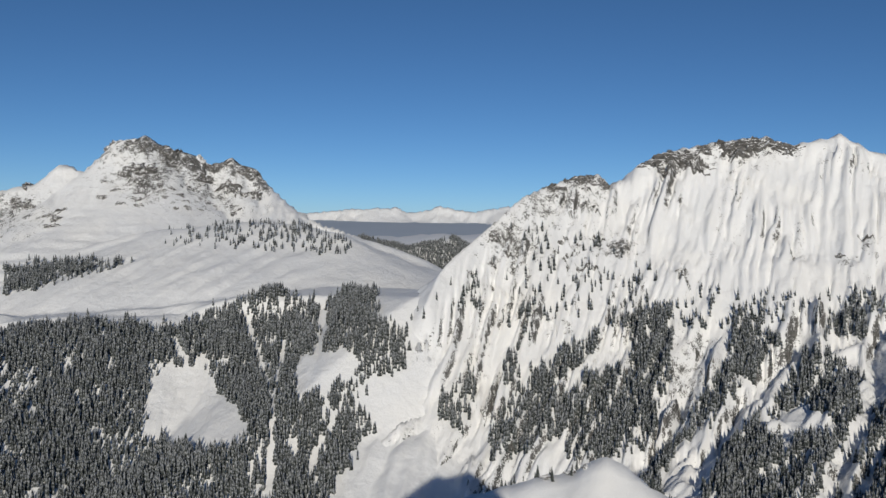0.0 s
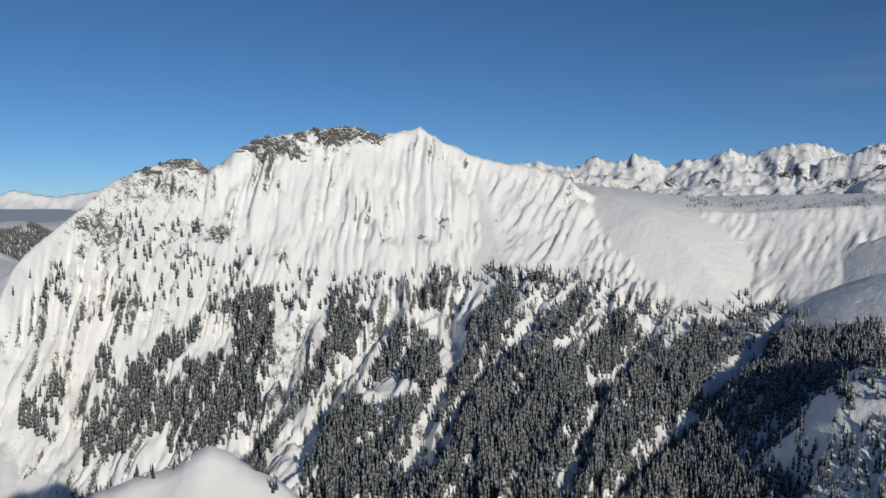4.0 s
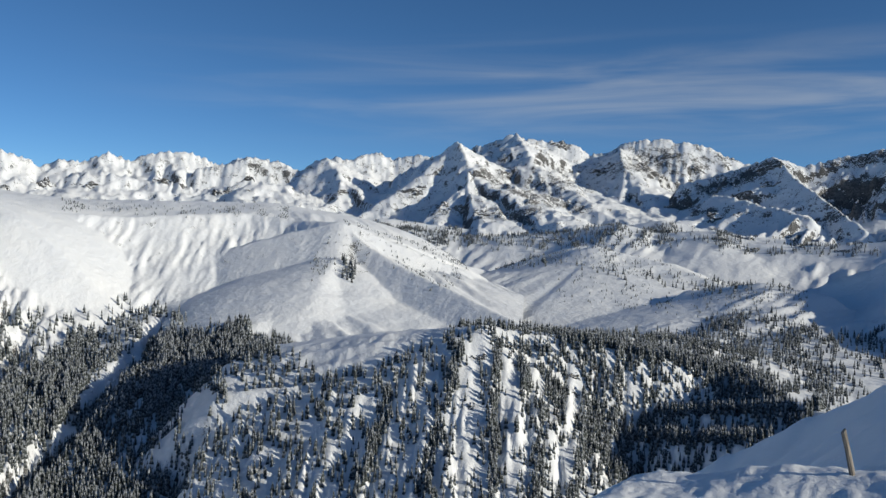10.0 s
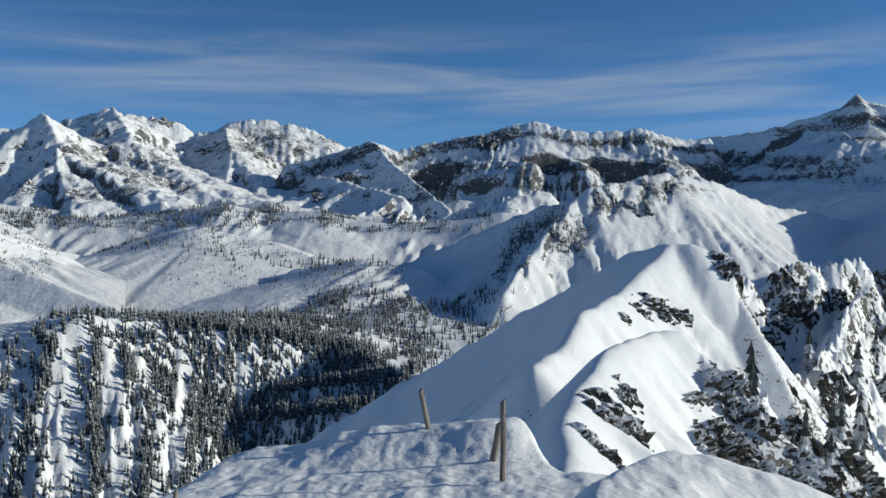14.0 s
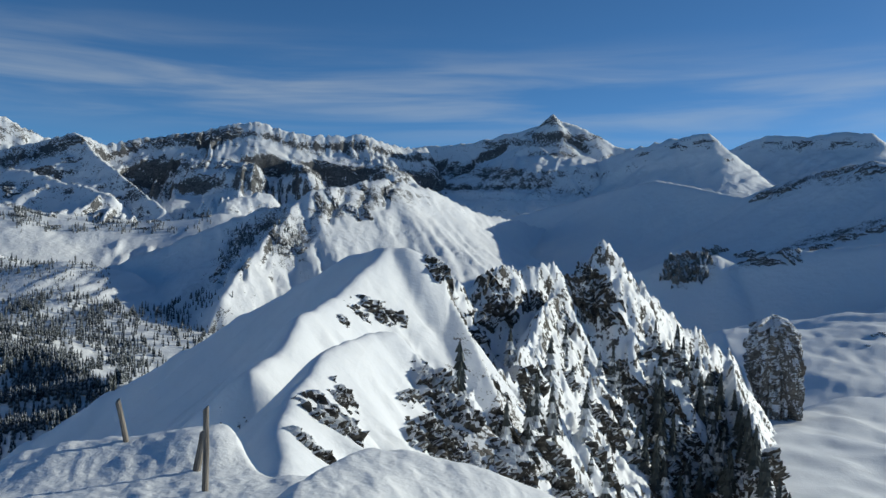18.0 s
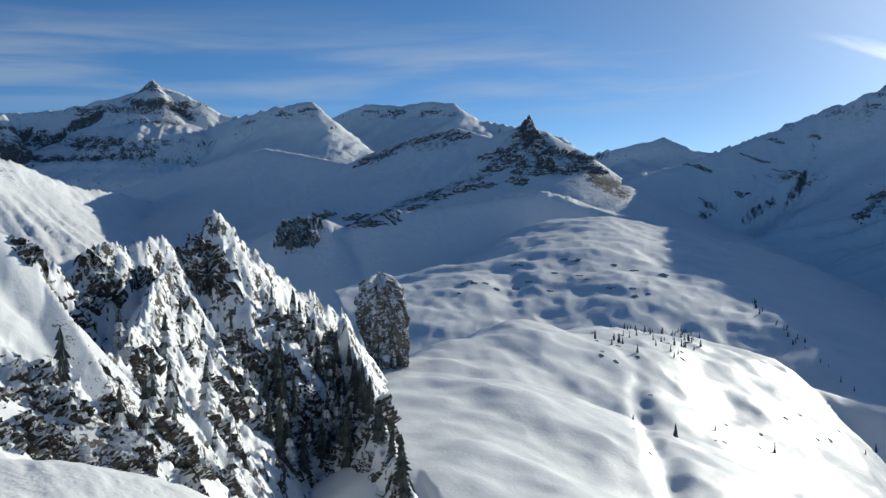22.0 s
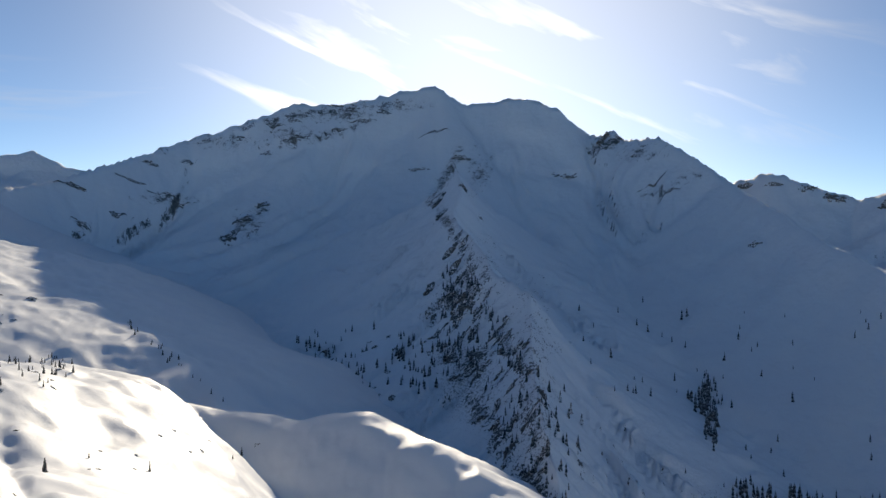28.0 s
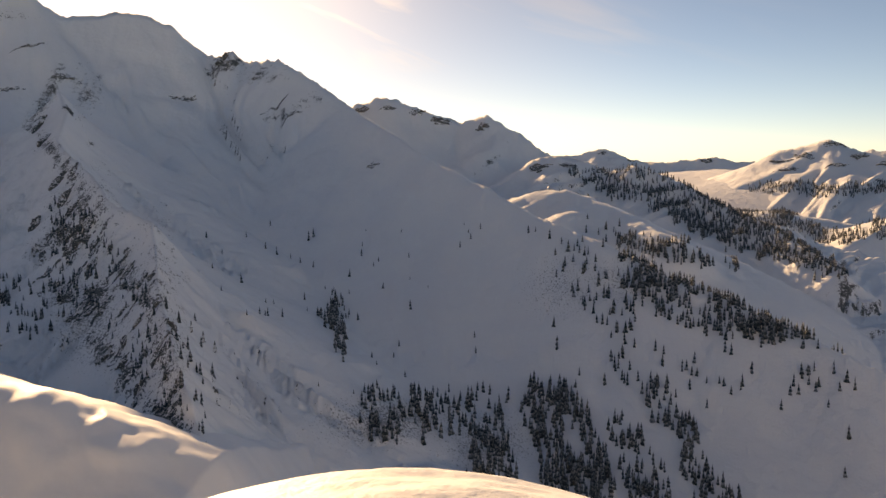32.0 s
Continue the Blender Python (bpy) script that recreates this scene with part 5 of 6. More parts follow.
crags("cliff_range", CRAG_FAR, along([(147.5, 2.0), (149.3, 2.1), (150.6, 3.6), (152.5, 3.7), (154.2, 3.5), (156.0, 3.5), (157.7, 3.8), (159.3, 4.0), (161.2, 4.0), (163, 4.1), (155, 2.9), (151.5, 2.8)], (1.2, 2.0), (0.35, 0.65), 1801)
      + along([(151.7, 5.6), (150.6, 5.2), (148.8, 4.9), (147.4, 4.7), (153.2, 6.0), (143.8, 4.9), (143.2, 3.6), (140.4, 1.4), (141.8, 2.8)], (1.2, 2.0), (0.4, 0.8), 1802), 1803, dip=0.05, depth=0.2)
crags("massif", CRAG_FAR, along([(124.6, 3.9), (122.1, 1.5), (123.7, 1.4), (125.1, 1.2), (126.7, 4.0), (128.4, 2.0), (133.1, 4.3), (130.2, 5.8), (115.4, 2.3), (135.6, 4.6), (137.4, 5.2), (139, 4.4), (120.2, 2.6)], (0.9, 1.8), (0.4, 0.9), 1901), 1902, depth=0.2)
crags("pyramid_peak", CRAG_FAR, along([(170, 4.3), (172, 4.4), (168.2, 4.2), (174, 4.0), (170.5, 6.0), (172.2, 6.4), (174.4, 7.8), (176.3, 6.6)], (1.2, 2.0), (0.3, 0.5), 2001), 2002, dip=0.05, depth=0.2)
crags("snow_basin", CRAG_NEAR, strew([(194, -4.8, -6.0), (201, -3.2, -5.6), (209, -4.4, -6.4)], 26, 2101, (0.3, 0.7), (0.15, 0.3)) + strew([(203, -8, -10.5), (210, -7.6, -10)], 14, 2102, (0.25, 0.5), (0.15, 0.3)) + strew([(205, -12, -16), (222, -13, -16)], 14, 2103, (0.2, 0.45), (0.12, 0.25)), 2104,
      name="boulder", label="boulder breaking through the snow")
crags("back_ridge", CRAG_MID, along([(255.4, 3.5), (257.2, 3.0), (253.6, 3.2), (259, 2.4), (261.6, 2.2), (265.6, -0.6), (267.5, -0.4), (269.6, -1.0)], (0.9, 1.6), (0.35, 0.7), 2201), 2202)
crags("glacier_summit", CRAG_FAR, along([(180.4, 5.6), (182.6, 6.3), (184.2, 6.6), (188.4, 6.4), (190.4, 6.3), (192.6, 6.5)], (1.0, 2.0), (0.25, 0.5), 2301), 2302, dip=0.05, depth=0.2)
crags("wooded_bench", CRAG_MID, strew([(124, -8, -14), (132, -8.5, -15), (142, -9, -14)], 16, 2401, (0.4, 0.9), (0.3, 0.6)), 2402)
crags("foothill", CRAG_MID, along([(133.8, 0.2), (137, -0.3), (140.4, 0.0), (142.6, -0.6), (151.6, 0.4), (148, -0.5), (130, -0.4)], (0.8, 1.5), (0.25, 0.5), 2501), 2502)
crags("far_range", CRAG_FAR, strew([(94, 2.6, 1.6), (100, 3.0, 1.8), (110, 3.2, 2.0)], 14, 2601, (0.6, 1.3), (0.25, 0.55)), 2602)
crags("sunlit_mountain", CRAG_MID, along([(280.6, -0.2), (282.2, 0.3), (283.6, 0.7), (285.2, 0.0), (284.0, -0.4), (281.4, -0.8), (287, -0.4)], (0.9, 1.7), (0.3, 0.5), 2701), 2702)
crags("hazy_range", CRAG_FAR, along([(269.8, 0.4), (271.6, -0.2), (266.4, 0.0), (276.4, -0.2)], (0.6, 1.0), (0.2, 0.35), 2801), 2802)
crags("snow_knoll", CRAG_NEAR, along([(64.2, -17.0), (65.2, -16.6), (62.4, -17.2)], (0.5, 0.9), (0.3, 0.5), 2901), 2902)
crags("sunward_mountain", CRAG_MID, strew([(233, -0.5, -8), (235.5, -2.5, -11), (238.5, -6.5, -15), (241.2, -10.5, -18)], 48, 3001, (0.3, 0.75), (0.6, 1.7)), 3002, dip=-0.6, depth=0.3)
crags("sunward_mountain", CRAG_MID, strew([(226, -7.5, -11), (231, -6.5, -11)], 16, 3003, (0.25, 0.6), (0.15, 0.35)), 3004, name="boulder", label="boulder breaking through the snow")


# ---------------------------------------------------------------- trees
def spruce_mesh(tiers, sides, seed, slim=0.17, droop=0.10):
    """A crown of stacked ragged skirts of unit height: vertices and triangles."""
    rng = random.Random(seed)
    V, F = [], []
    for k in range(tiers):
        z0 = 0.06 + 0.90 * k / tiers
        z1 = min(1.0, z0 + 1.55 / tiers)
        rad = slim * (1 - 0.86 * k / tiers) * rng.uniform(0.85, 1.15)
        b = len(V)
        ox, oy = rng.uniform(-0.012, 0.012), rng.uniform(-0.012, 0.012)
        V.append((ox * 0.5, oy * 0.5, z1))
        for i in range(sides):
            a = 2 * math.pi * (i + rng.uniform(-0.25, 0.25) + 0.5 * k) / sides
            q = rad * (rng.uniform(0.55, 0.75) if i % 2 else rng.uniform(0.9, 1.2))
            V.append((ox + q * math.cos(a), oy + q * math.sin(a), z0 - droop * q / slim * rng.uniform(0.2, 1.0) / tiers * 2))
        for i in range(sides):
            F.append((b, b + 1 + i, b + 1 + (i + 1) % sides))
    return np.array(V), np.array(F)


LOW = [spruce_mesh(3, 5, 100 + k) for k in range(8)]


def scatter(host, zones, count, seed, holes=(), ribs=None, edge=0.5, clump=0.0, areas=(), lanes=(), rows=()):
    """Places on a sheet within zones, strips of (azimuth, upper elevation, lower elevation, density), and within areas, rings with a density
    (0 clears); lanes stay free of trees, rows are lines of (azimuth, elevation, azimuth, elevation, half width, density) along which they stand."""
    deg, elv, RR, da, dr, G = SHEETS[host]
    w = np.zeros(deg.shape)
    nz = (fbm(deg * 1.3, elv * 1.3, 4, seed + 3) - 0.5) * 2
    for strip in zones:
        z = np.array(strip)
        inside = (deg >= z[0, 0]) & (deg <= z[-1, 0])
        top, bot, den = (np.interp(deg, z[:, 0], z[:, c]) for c in (1, 2, 3))
        m = smooth(top - elv + nz * edge * 1.6, 0, edge) * smooth(elv - bot + nz * edge, 0, edge) * den * inside
        w = np.maximum(w, m)
    for a, e, wa, we in holes:
        w = w * smooth(((deg - a) / wa) ** 2 + ((elv - e) / we) ** 2 + nz * 0.25, 0.9, 1.1)
    fine = (fbm(deg * 2.2, elv * 2.2, 4, seed + 5) - 0.5) * 2
    for den, ring in areas:
        m = smooth(ring_depth(deg, elv, ring) + 0.55 * fine, -0.12, 0.12)
        w = np.maximum(w, m * den) if den else w * (1 - m)
    for row in rows:
        w = np.maximum(w, row[5] * smooth(capsule(deg, elv, row) + 0.9 * fine, 1.2, 0.8))
    for row in lanes:
        w = w * smooth(capsule(deg, elv, row) + 1.2 * fine, 0.6, 1.2)
    if ribs is not None:
        w = w * smooth(-G + nz * 0.5, ribs - 0.25, ribs + 0.25)
    if clump:
        w = w * (1 - clump + 1.6 * clump * smooth(fbm(deg * 1.1, elv * 0.7, 3, seed + 8), 0.42, 0.60))
    w = w * RR * RR * (elv > np.maximum.accumulate(elv, 0) - 0.8)
    rng = np.random.default_rng(seed)
    flat = (w / w.sum()).reshape(-1)
    idx = rng.choice(len(flat), count, p=flat)
    a = np.radians(deg.reshape(-1)[idx]) + (rng.random(count) - 0.5) * da
    r = RR.reshape(-1)[idx] * (1 + (rng.random(count) - 0.5) * dr)
    X, Y = r * np.sin(a), r * np.cos(a)
    return X, Y, FIELDS[host].at(X, Y)[0], rng


def forest(name, host, zones, count, height, label, seed, holes=(), ribs=None, edge=0.5, mat=None, slim=1.0, clump=0.0, areas=(), lanes=(), rows=()):
    X, Y, Z, rng = scatter(host, zones, count, seed, holes, ribs, edge, clump, areas, lanes, rows)
    H = rng.uniform(height[0], height[1], count) * (0.75 + 0.5 * fbm(X / 60, Y / 60, 3, seed))
    spin = rng.random(count) * 2 * math.pi
    kind = rng.integers(0, len(LOW), count)
    VS, FS, base = [], [], 0
    for k, (v, f) in enumerate(LOW):
        sel = np.nonzero(kind == k)[0]
        if not len(sel):
            continue
        c, s, h = np.cos(spin[sel])[:, None], np.sin(spin[sel])[:, None], H[sel][:, None]
        wide = h * slim * rng.uniform(0.8, 1.2, len(sel))[:, None]
        P = np.stack([X[sel][:, None] + wide * (c * v[:, 0] - s * v[:, 1]), Y[sel][:, None] + wide * (s * v[:, 0] + c * v[:, 1]),
                      Z[sel][:, None] + h * (v[:, 2] - 0.06)], -1).reshape(-1, 3)
        FS.append((f[None] + (np.arange(len(sel)) * len(v))[:, None, None] + base).reshape(-1, 3))
        VS.append(P)
        base += len(P)
    V, F = np.concatenate(VS), np.concatenate(FS).astype(np.int32)
    me = bpy.data.meshes.new(name)
    me.vertices.add(len(V))
    me.vertices.foreach_set("co", V.reshape(-1))
    me.loops.add(F.size)
    me.loops.foreach_set("vertex_index", F.reshape(-1))
    me.polygons.add(len(F))
    me.polygons.foreach_set("loop_start", (np.arange(len(F)) * 3).astype(np.int32))
    me.update()
    me.materials.append(mat or NEEDLES)
    return tagged(new(name, me), label, "forest", kind="stuff")


forest("spruce_forest", "rocky_peak", [[(27.6, -3.2, -5.2, 0.5), (30, -2.7, -4.6, 0.5), (35, -2.5, -3.2, 0.6)]], 13500, (11, 19), "dense dark spruce forest dusted with snow on the bench", 501, clump=0.5,
    areas=[(1, [(24, -8), (32.3, -6.4), (34.1, -7), (36, -6.9), (37.2, -7.3), (38.9, -6.8), (40.5, -5.9), (42, -5.8), (42.6, -5.2), (43.6, -5), (45.7, -5.2), (46.9, -5.6), (47.1, -7.5), (47.5, -5.4), (48.9, -4.9), (50.8, -5), (50.9, -6.7), (53.1, -7.8), (52.9, -9.9), (50.9, -10.6), (50, -12.6), (50.6, -14.4), (49.1, -15.8), (47.5, -18.3), (47.5, -20.9), (24, -19)]),
           (0, [(36.9, -9.3), (39.2, -9.9), (41.9, -12.7), (42.3, -14.1), (41.1, -15.1), (35.4, -14.3), (36, -11.3)]), (0, [(45.5, -9.1), (49.3, -8.8), (49.9, -9.7), (48.6, -11.1), (46.8, -11.5), (45.6, -12.5), (45.2, -11.8), (45.4, -10)]),
           (0, [(45.1, -14.3), (45.9, -14.5), (45.6, -15.9), (44.4, -15.8)]), (0, [(50.9, -10.6), (50, -12.6), (49.2, -13), (49.4, -11.2)])],
    lanes=[(41.8, -5.9, 42.6, -8.1, 0.22), (42.6, -8.1, 43.7, -11.7, 0.22), (47, -5.2, 47.2, -7.8, 0.35), (47.2, -7.8, 46.8, -8.7, 0.35), (44.6, -8.1, 43.9, -12.4, 0.2), (43.9, -12.4, 43.7, -18, 0.2), (38.9, -9.4, 40.7, -9.5, 0.2), (48.7, -11.9, 46.9, -15.4, 0.18), (46.9, -15.4, 46.2, -17.4, 0.18), (37.6, -8, 38.9, -11.1, 0.2)])
forest("bench_scrub", "rocky_peak", [[(37, -0.8, -2.0, 0.12), (42, -0.2, -2.2, 0.35), (46, -0.4, -2.4, 0.45), (49, -1.4, -2.6, 0.3)]], 700, (9, 16), "clumps of small spruces on a snow knoll", 512, edge=0.3)
forest("hill_forest", "wooded_hill", [[(46, -1, -4, 1), (60, -1, -4, 1)]], 6500, (12, 20), "far dark forest covering the hill", 502)
forest("slope_forest", "fluted_ridge", [
    [(59, 0.2, -8, 0.05), (66, -1, -6, 0.06), (72, -4, -7, 0.08), (90, -4, -7, 0.1)],
    [(115.6, -2.0, -3.8, 0.3), (116.5, -2.6, -3.8, 0.2)]],
    20000, (11, 20), "steep dark spruce forest split by avalanche gullies", 503, edge=0.3, clump=0.6,
    areas=[(1, [(70.3, -5.7), (70.7, -9.3), (70.4, -11.5), (68.8, -14.9), (65.9, -15.4), (64, -15.5), (63.7, -14.5), (61.3, -15.1), (58.6, -15.8), (58.9, -13.2), (60.4, -11.5), (61.5, -10), (65, -8), (67.6, -6.2), (68.7, -5.9)]),
           (1, [(57.3, -9.1), (57.6, -11.6), (56.7, -14), (55.3, -13.4), (55.2, -12), (56.9, -10.5)]), (1, [(59.6, -9), (60.5, -8.9), (60.3, -10.8), (59.6, -11.2)]),
           (0.75, [(74.3, -5.4), (75.8, -5.5), (77.3, -7.4), (75.9, -9.4), (72.7, -12.9), (69.8, -16.3), (70.6, -18.1), (67.9, -18.3), (70.9, -13.7), (73, -10.7), (74.4, -8.4)]),
           (0.95, [(81.5, -4.3), (82.2, -6.4), (79.6, -7.3), (81.2, -8.6), (82.5, -10.3), (82.2, -12.3), (80.4, -15.4), (80, -18.9), (72.2, -19.7), (72.9, -17.2), (74.6, -13.8), (77.1, -10.8), (78.8, -7.7), (80.1, -5.8)]),
           (0.95, [(83.5, -9.6), (83.9, -7.8), (85.3, -5.6), (86.5, -4.1), (87.6, -6.7), (88, -7.9), (87.1, -9), (88.5, -8.2), (90, -6.4), (91.5, -4.7), (91.7, -6.4), (90, -9.1), (91.5, -9.3), (92.8, -7.5), (93.7, -6.2), (94.5, -7.5), (95.5, -8.3), (95.7, -9.6), (97.6, -8.6), (99.1, -7.1), (100.1, -6.7), (100.4, -8.7), (102.2, -7.8), (104.1, -7), (106.1, -7.4), (109.5, -6.5), (109.9, -7.6), (112.1, -7.9), (114, -9.7), (114.8, -10.4), (117.3, -9.6), (119.6, -8.8), (121.8, -7.4), (120.5, -10.7), (118.5, -13.3), (116.9, -19.7), (77.8, -19.4), (80.8, -15.1), (82.5, -11.7)]),
           (0.12, [(87.1, -3.8), (90.7, -3.8), (94.5, -5.6), (98.3, -6.2), (102.2, -5.2), (106, -6.4), (104.5, -8.2), (96.1, -9), (87.8, -9)]),
           (0, [(61.8, -11.7), (64.6, -9.4), (66.3, -7), (68.1, -6.8), (68, -9), (65.8, -10.3), (63.9, -11.6)]), (0, [(76, -12.6), (78.5, -10.8), (80.8, -12.2), (77.2, -13.6)]), (0, [(108.2, -9.7), (109.9, -10), (109.8, -12.8), (108.4, -12.4)]), (0, [(105.6, -10.8), (107.4, -10.9), (106.9, -14.7), (105.6, -14.2)])],
    lanes=[(*g[:4], g[4] * 1.1) for g in GULLIES], rows=[(59.6, -9.6, 62.2, -6.4, 0.3, 0.35), (60.8, -6.2, 63.4, -1.6, 0.35, 0.25), (56.2, -6.4, 58.4, -2.6, 0.4, 0.2), (52.6, -7.6, 55.6, -4.4, 0.3, 0.12), (55.6, -8.6, 57.6, -5.4, 0.5, 0.2)])
BENCH_COLUMNS = [(126.3, -7.1, 126.3, -18.1), (128.1, -7.0, 128.4, -11.6), (130.8, -7.3, 130.7, -11.5), (132.9, -8.4, 132.7, -13.7), (134.6, -7.6, 134.3, -15.0), (136.7, -7.5, 135.9, -16.4),
                 (139.8, -8.9, 138.5, -15.9), (141.7, -9.5, 140.7, -14.3), (123.7, -7.9, 121.6, -17.4), (119.2, -10.9, 117.1, -17.7), (129.5, -11.5, 129.4, -18.1), (132.3, -13.7, 131.7, -18.0)]
forest("bench_forest", "wooded_bench", [[(126, -1.2, -2.4, 0.04), (140, -2.6, -3.6, 0.15), (145, -2.8, -4, 0.1)]],
    9500, (9, 17), "open spruce wood on a steep snow slope casting long shadows", 504,
    areas=[(1, [(102.1, -8), (106.2, -7.4), (109.5, -6.6), (109.8, -7.8), (111.9, -8.6), (114.8, -10), (118.1, -9.4), (121.4, -7.9), (123.8, -6.7), (121.4, -10.2), (117.4, -11.6), (115.6, -13.7), (113.2, -17.9), (113.2, -20.5), (89.1, -17.1), (89, -8.1)]),
           (0, [(108.2, -9.7), (109.9, -10), (109.8, -12.8), (108.4, -12.4)]), (0, [(105.6, -10.8), (107.4, -10.9), (106.9, -14.7), (105.6, -14.2)])])
forest("face_spruces", "wooded_bench", [], 6800, (8, 16), "spruces in columns down the snowy face", 517,
    areas=[(0.13, [(115.6, -13.7), (121.4, -10.2), (123.6, -6.8), (137.8, -6.5), (138.6, -7.4), (143.9, -8.6), (143.6, -11.9), (138.5, -14.8), (130.2, -18.8), (113.2, -20.5)]),
           (0.5, [(128.3, -7.2), (134.1, -7.2), (137.8, -7.2), (141.5, -8.2), (145.1, -9.9), (144.1, -12.4), (139.2, -14.7), (134.5, -16.1), (131.4, -14.6)]),
           (0.5, [(138.3, -8.9), (141.7, -9.1), (142.5, -12.4), (140.4, -14.7), (137, -16), (134.7, -16.5), (135.8, -13.5), (137.6, -11.2)]),
           (0.1, [(123.6, -6.4), (128.2, -6.1), (129, -7), (131.7, -6.6), (137.8, -6.4), (138.2, -7.1), (134.4, -7.6), (126.7, -7.3), (124.4, -7.5)]),
           (0.9, [(142.5, -11.6), (143.9, -10.4), (146.8, -10.2), (145.8, -11.4), (142.5, -12.9)])],
    rows=[(*c, 0.34, 0.75) for c in BENCH_COLUMNS], lanes=[(125.0, -7.6, 124.2, -14.5, 0.6), (127.4, -9, 127.6, -17, 0.35), (131.6, -9.5, 131.4, -16, 0.45), (135.4, -8.4, 135.2, -12, 0.3)])
forest("knoll_scrub", "fluted_ridge", [[(98, 1.2, 0.3, 0.5), (112, 1.4, 0.4, 0.5)]], 1500, (2.5, 5.5), "low scattered scrub and dwarf pines on the snow", 511, edge=0.25, slim=1.8, clump=0.7,
    areas=[(0.6, [(115.7, 0.3), (121.2, -0.7), (124.3, -1.8), (126.6, -2.1), (124.3, -2.3), (122.4, -4.3), (120.5, -3.8), (117.9, -1.2)]), (0.7, [(114.4, -0.9), (115.3, 0.1), (115.4, -3.1), (113.2, -3.5)])])
forest("heath_scrub", "wooded_bench", [[(123, -1.9, -2.9, 0.5), (129, -1.0, -2.2, 0.8), (133, -0.6, -2.4, 0.8), (137, -1.4, -2.8, 0.7), (140, -2.6, -3.6, 0.6), (146, -2.8, -4.4, 0.7)], [(130, -2.4, -4.6, 0.15), (146, -3.6, -5.6, 0.3)]], 2200, (2.5, 6), "dark dwarf pines dotting the snow heath", 515, edge=0.3, slim=1.6, clump=0.7)
forest("foothill_belt", "foothill", [[(112, 0.9, -0.6, 0.8), (122, 0.4, -1.0, 1), (130, 0.6, -0.9, 0.9), (138, 0.8, -0.6, 0.6)]], 3000, (9, 15), "dark belt of spruces at the foot of the massif", 516, edge=0.3)
forest("foothill_forest", "foothill", [[(112, 0.4, -1.2, 0.3), (120, 0.4, -1.2, 0.5), (130, 0.4, -1.2, 0.4), (134, 1, -0.8, 0.25), (142, 0.4, -1, 0.35), (152, 1, -0.6, 0.2)]], 4500, (9, 15), "dark spruce patches on the foothills", 505, edge=0.3, ribs=-0.3)
forest("hill_spruces", "ribbed_hill", [[(152.5, -0.6, -2.6, 0.15), (156, 0.6, -2.2, 0.35), (158, 0, -2, 0.2)]], 1300, (6, 12), "spruces scattered on the ribbed hill", 506, edge=0.3, clump=0.8,
    areas=[(0.6, [(137.2, -6.8), (140.3, -5), (143.7, -4.5), (147.4, -5.8), (146.8, -8.8), (142.3, -9.9)]), (0.7, [(141.7, -6.5), (143.2, -5), (145.5, -3.8), (146.3, -5.7), (147.8, -6.4), (146.7, -7.6), (143.2, -8)]), (0.5, [(149, -5.6), (151.2, -4.6), (152.4, -5.5), (149.8, -6.6)]), (0.2, [(141.7, -8), (145.5, -6.5), (153.1, -4), (154, -5.5), (147.9, -9.5), (143.3, -11)])])
forest("slope_wood", "wooded_bench", [], 1900, (7, 13), "spruces climbing the snowy slope in loose clumps", 518, edge=0.3, clump=0.6,
    areas=[(1, [(137.2, -6.8), (140.3, -5), (143.7, -4.5), (147.4, -5.8), (146.8, -9.2), (142.3, -9.9)]), (0.5, [(146.5, -6), (150, -5.4), (153, -7), (150, -9.5), (146.5, -10.5)])])
forest("ridge_forest", "sunward_mountain", [[(266, -11, -16, 0.02), (286, -13, -20, 0.02)], [(243, -4, -12, 0.002), (262, -4, -14, 0.003)]], 9500, (10, 18), "dark spruce forest on the shaded flank", 507, edge=0.35, clump=0.25,
    areas=[(1, [(270.7, -5.9), (274.7, -6.4), (277.9, -6.8), (281.7, -8.8), (284.4, -10.7), (283.2, -11.9), (279.5, -11.6), (275.9, -11.3), (273.4, -10.3), (271.5, -8.1)]),
           (0.16, [(263.5, -4.4), (267.3, -5.2), (271.1, -6.3), (273, -10.3), (271.2, -11.9), (272, -15.2), (270.5, -14.1), (267.4, -8.6), (265.4, -6.3)]),
           (1, [(264.7, -15.1), (267.8, -15.4), (269.8, -18.2), (271, -22.1), (271, -23.4), (266.8, -23.7), (265.5, -19.1), (264.5, -17.3)]), (0.8, [(270.1, -17.1), (271.7, -17.4), (274.4, -20.7), (274.8, -23.1), (272.2, -23.3)]),
           (0.8, [(272, -14.1), (274.2, -15), (276.8, -18.1), (275.8, -18.5), (273.2, -16.9)]), (0.9, [(274.7, -18.9), (276.5, -18.8), (279.1, -21.6), (279.9, -22.8), (276.6, -23.2)]), (0.9, [(260.8, -18.5), (263.6, -18.4), (264.2, -21.7), (260.8, -21.4)]),
           (0.3, [(253, -15.4), (263.6, -15.8), (263.6, -18.4), (255.7, -19.1), (253.7, -19.5)]), (0.7, [(253.3, -17.3), (255.3, -17.7), (254.9, -19.5), (253.7, -19.1)]), (0.6, [(281.9, -13), (283.5, -12.5), (284.6, -14.1), (283.3, -14.6)]), (0.5, [(276, -13.8), (276.7, -13.8), (276.9, -15.2), (276.2, -15.3)]),
           (0.6, [(250.7, -10.4), (251.9, -9.3), (252.3, -12), (252.2, -14.2), (251.7, -12.7)]), (0.15, [(272.3, -11.8), (281.9, -12.7), (285.1, -11), (285.2, -15.1), (276.8, -15.2)])])
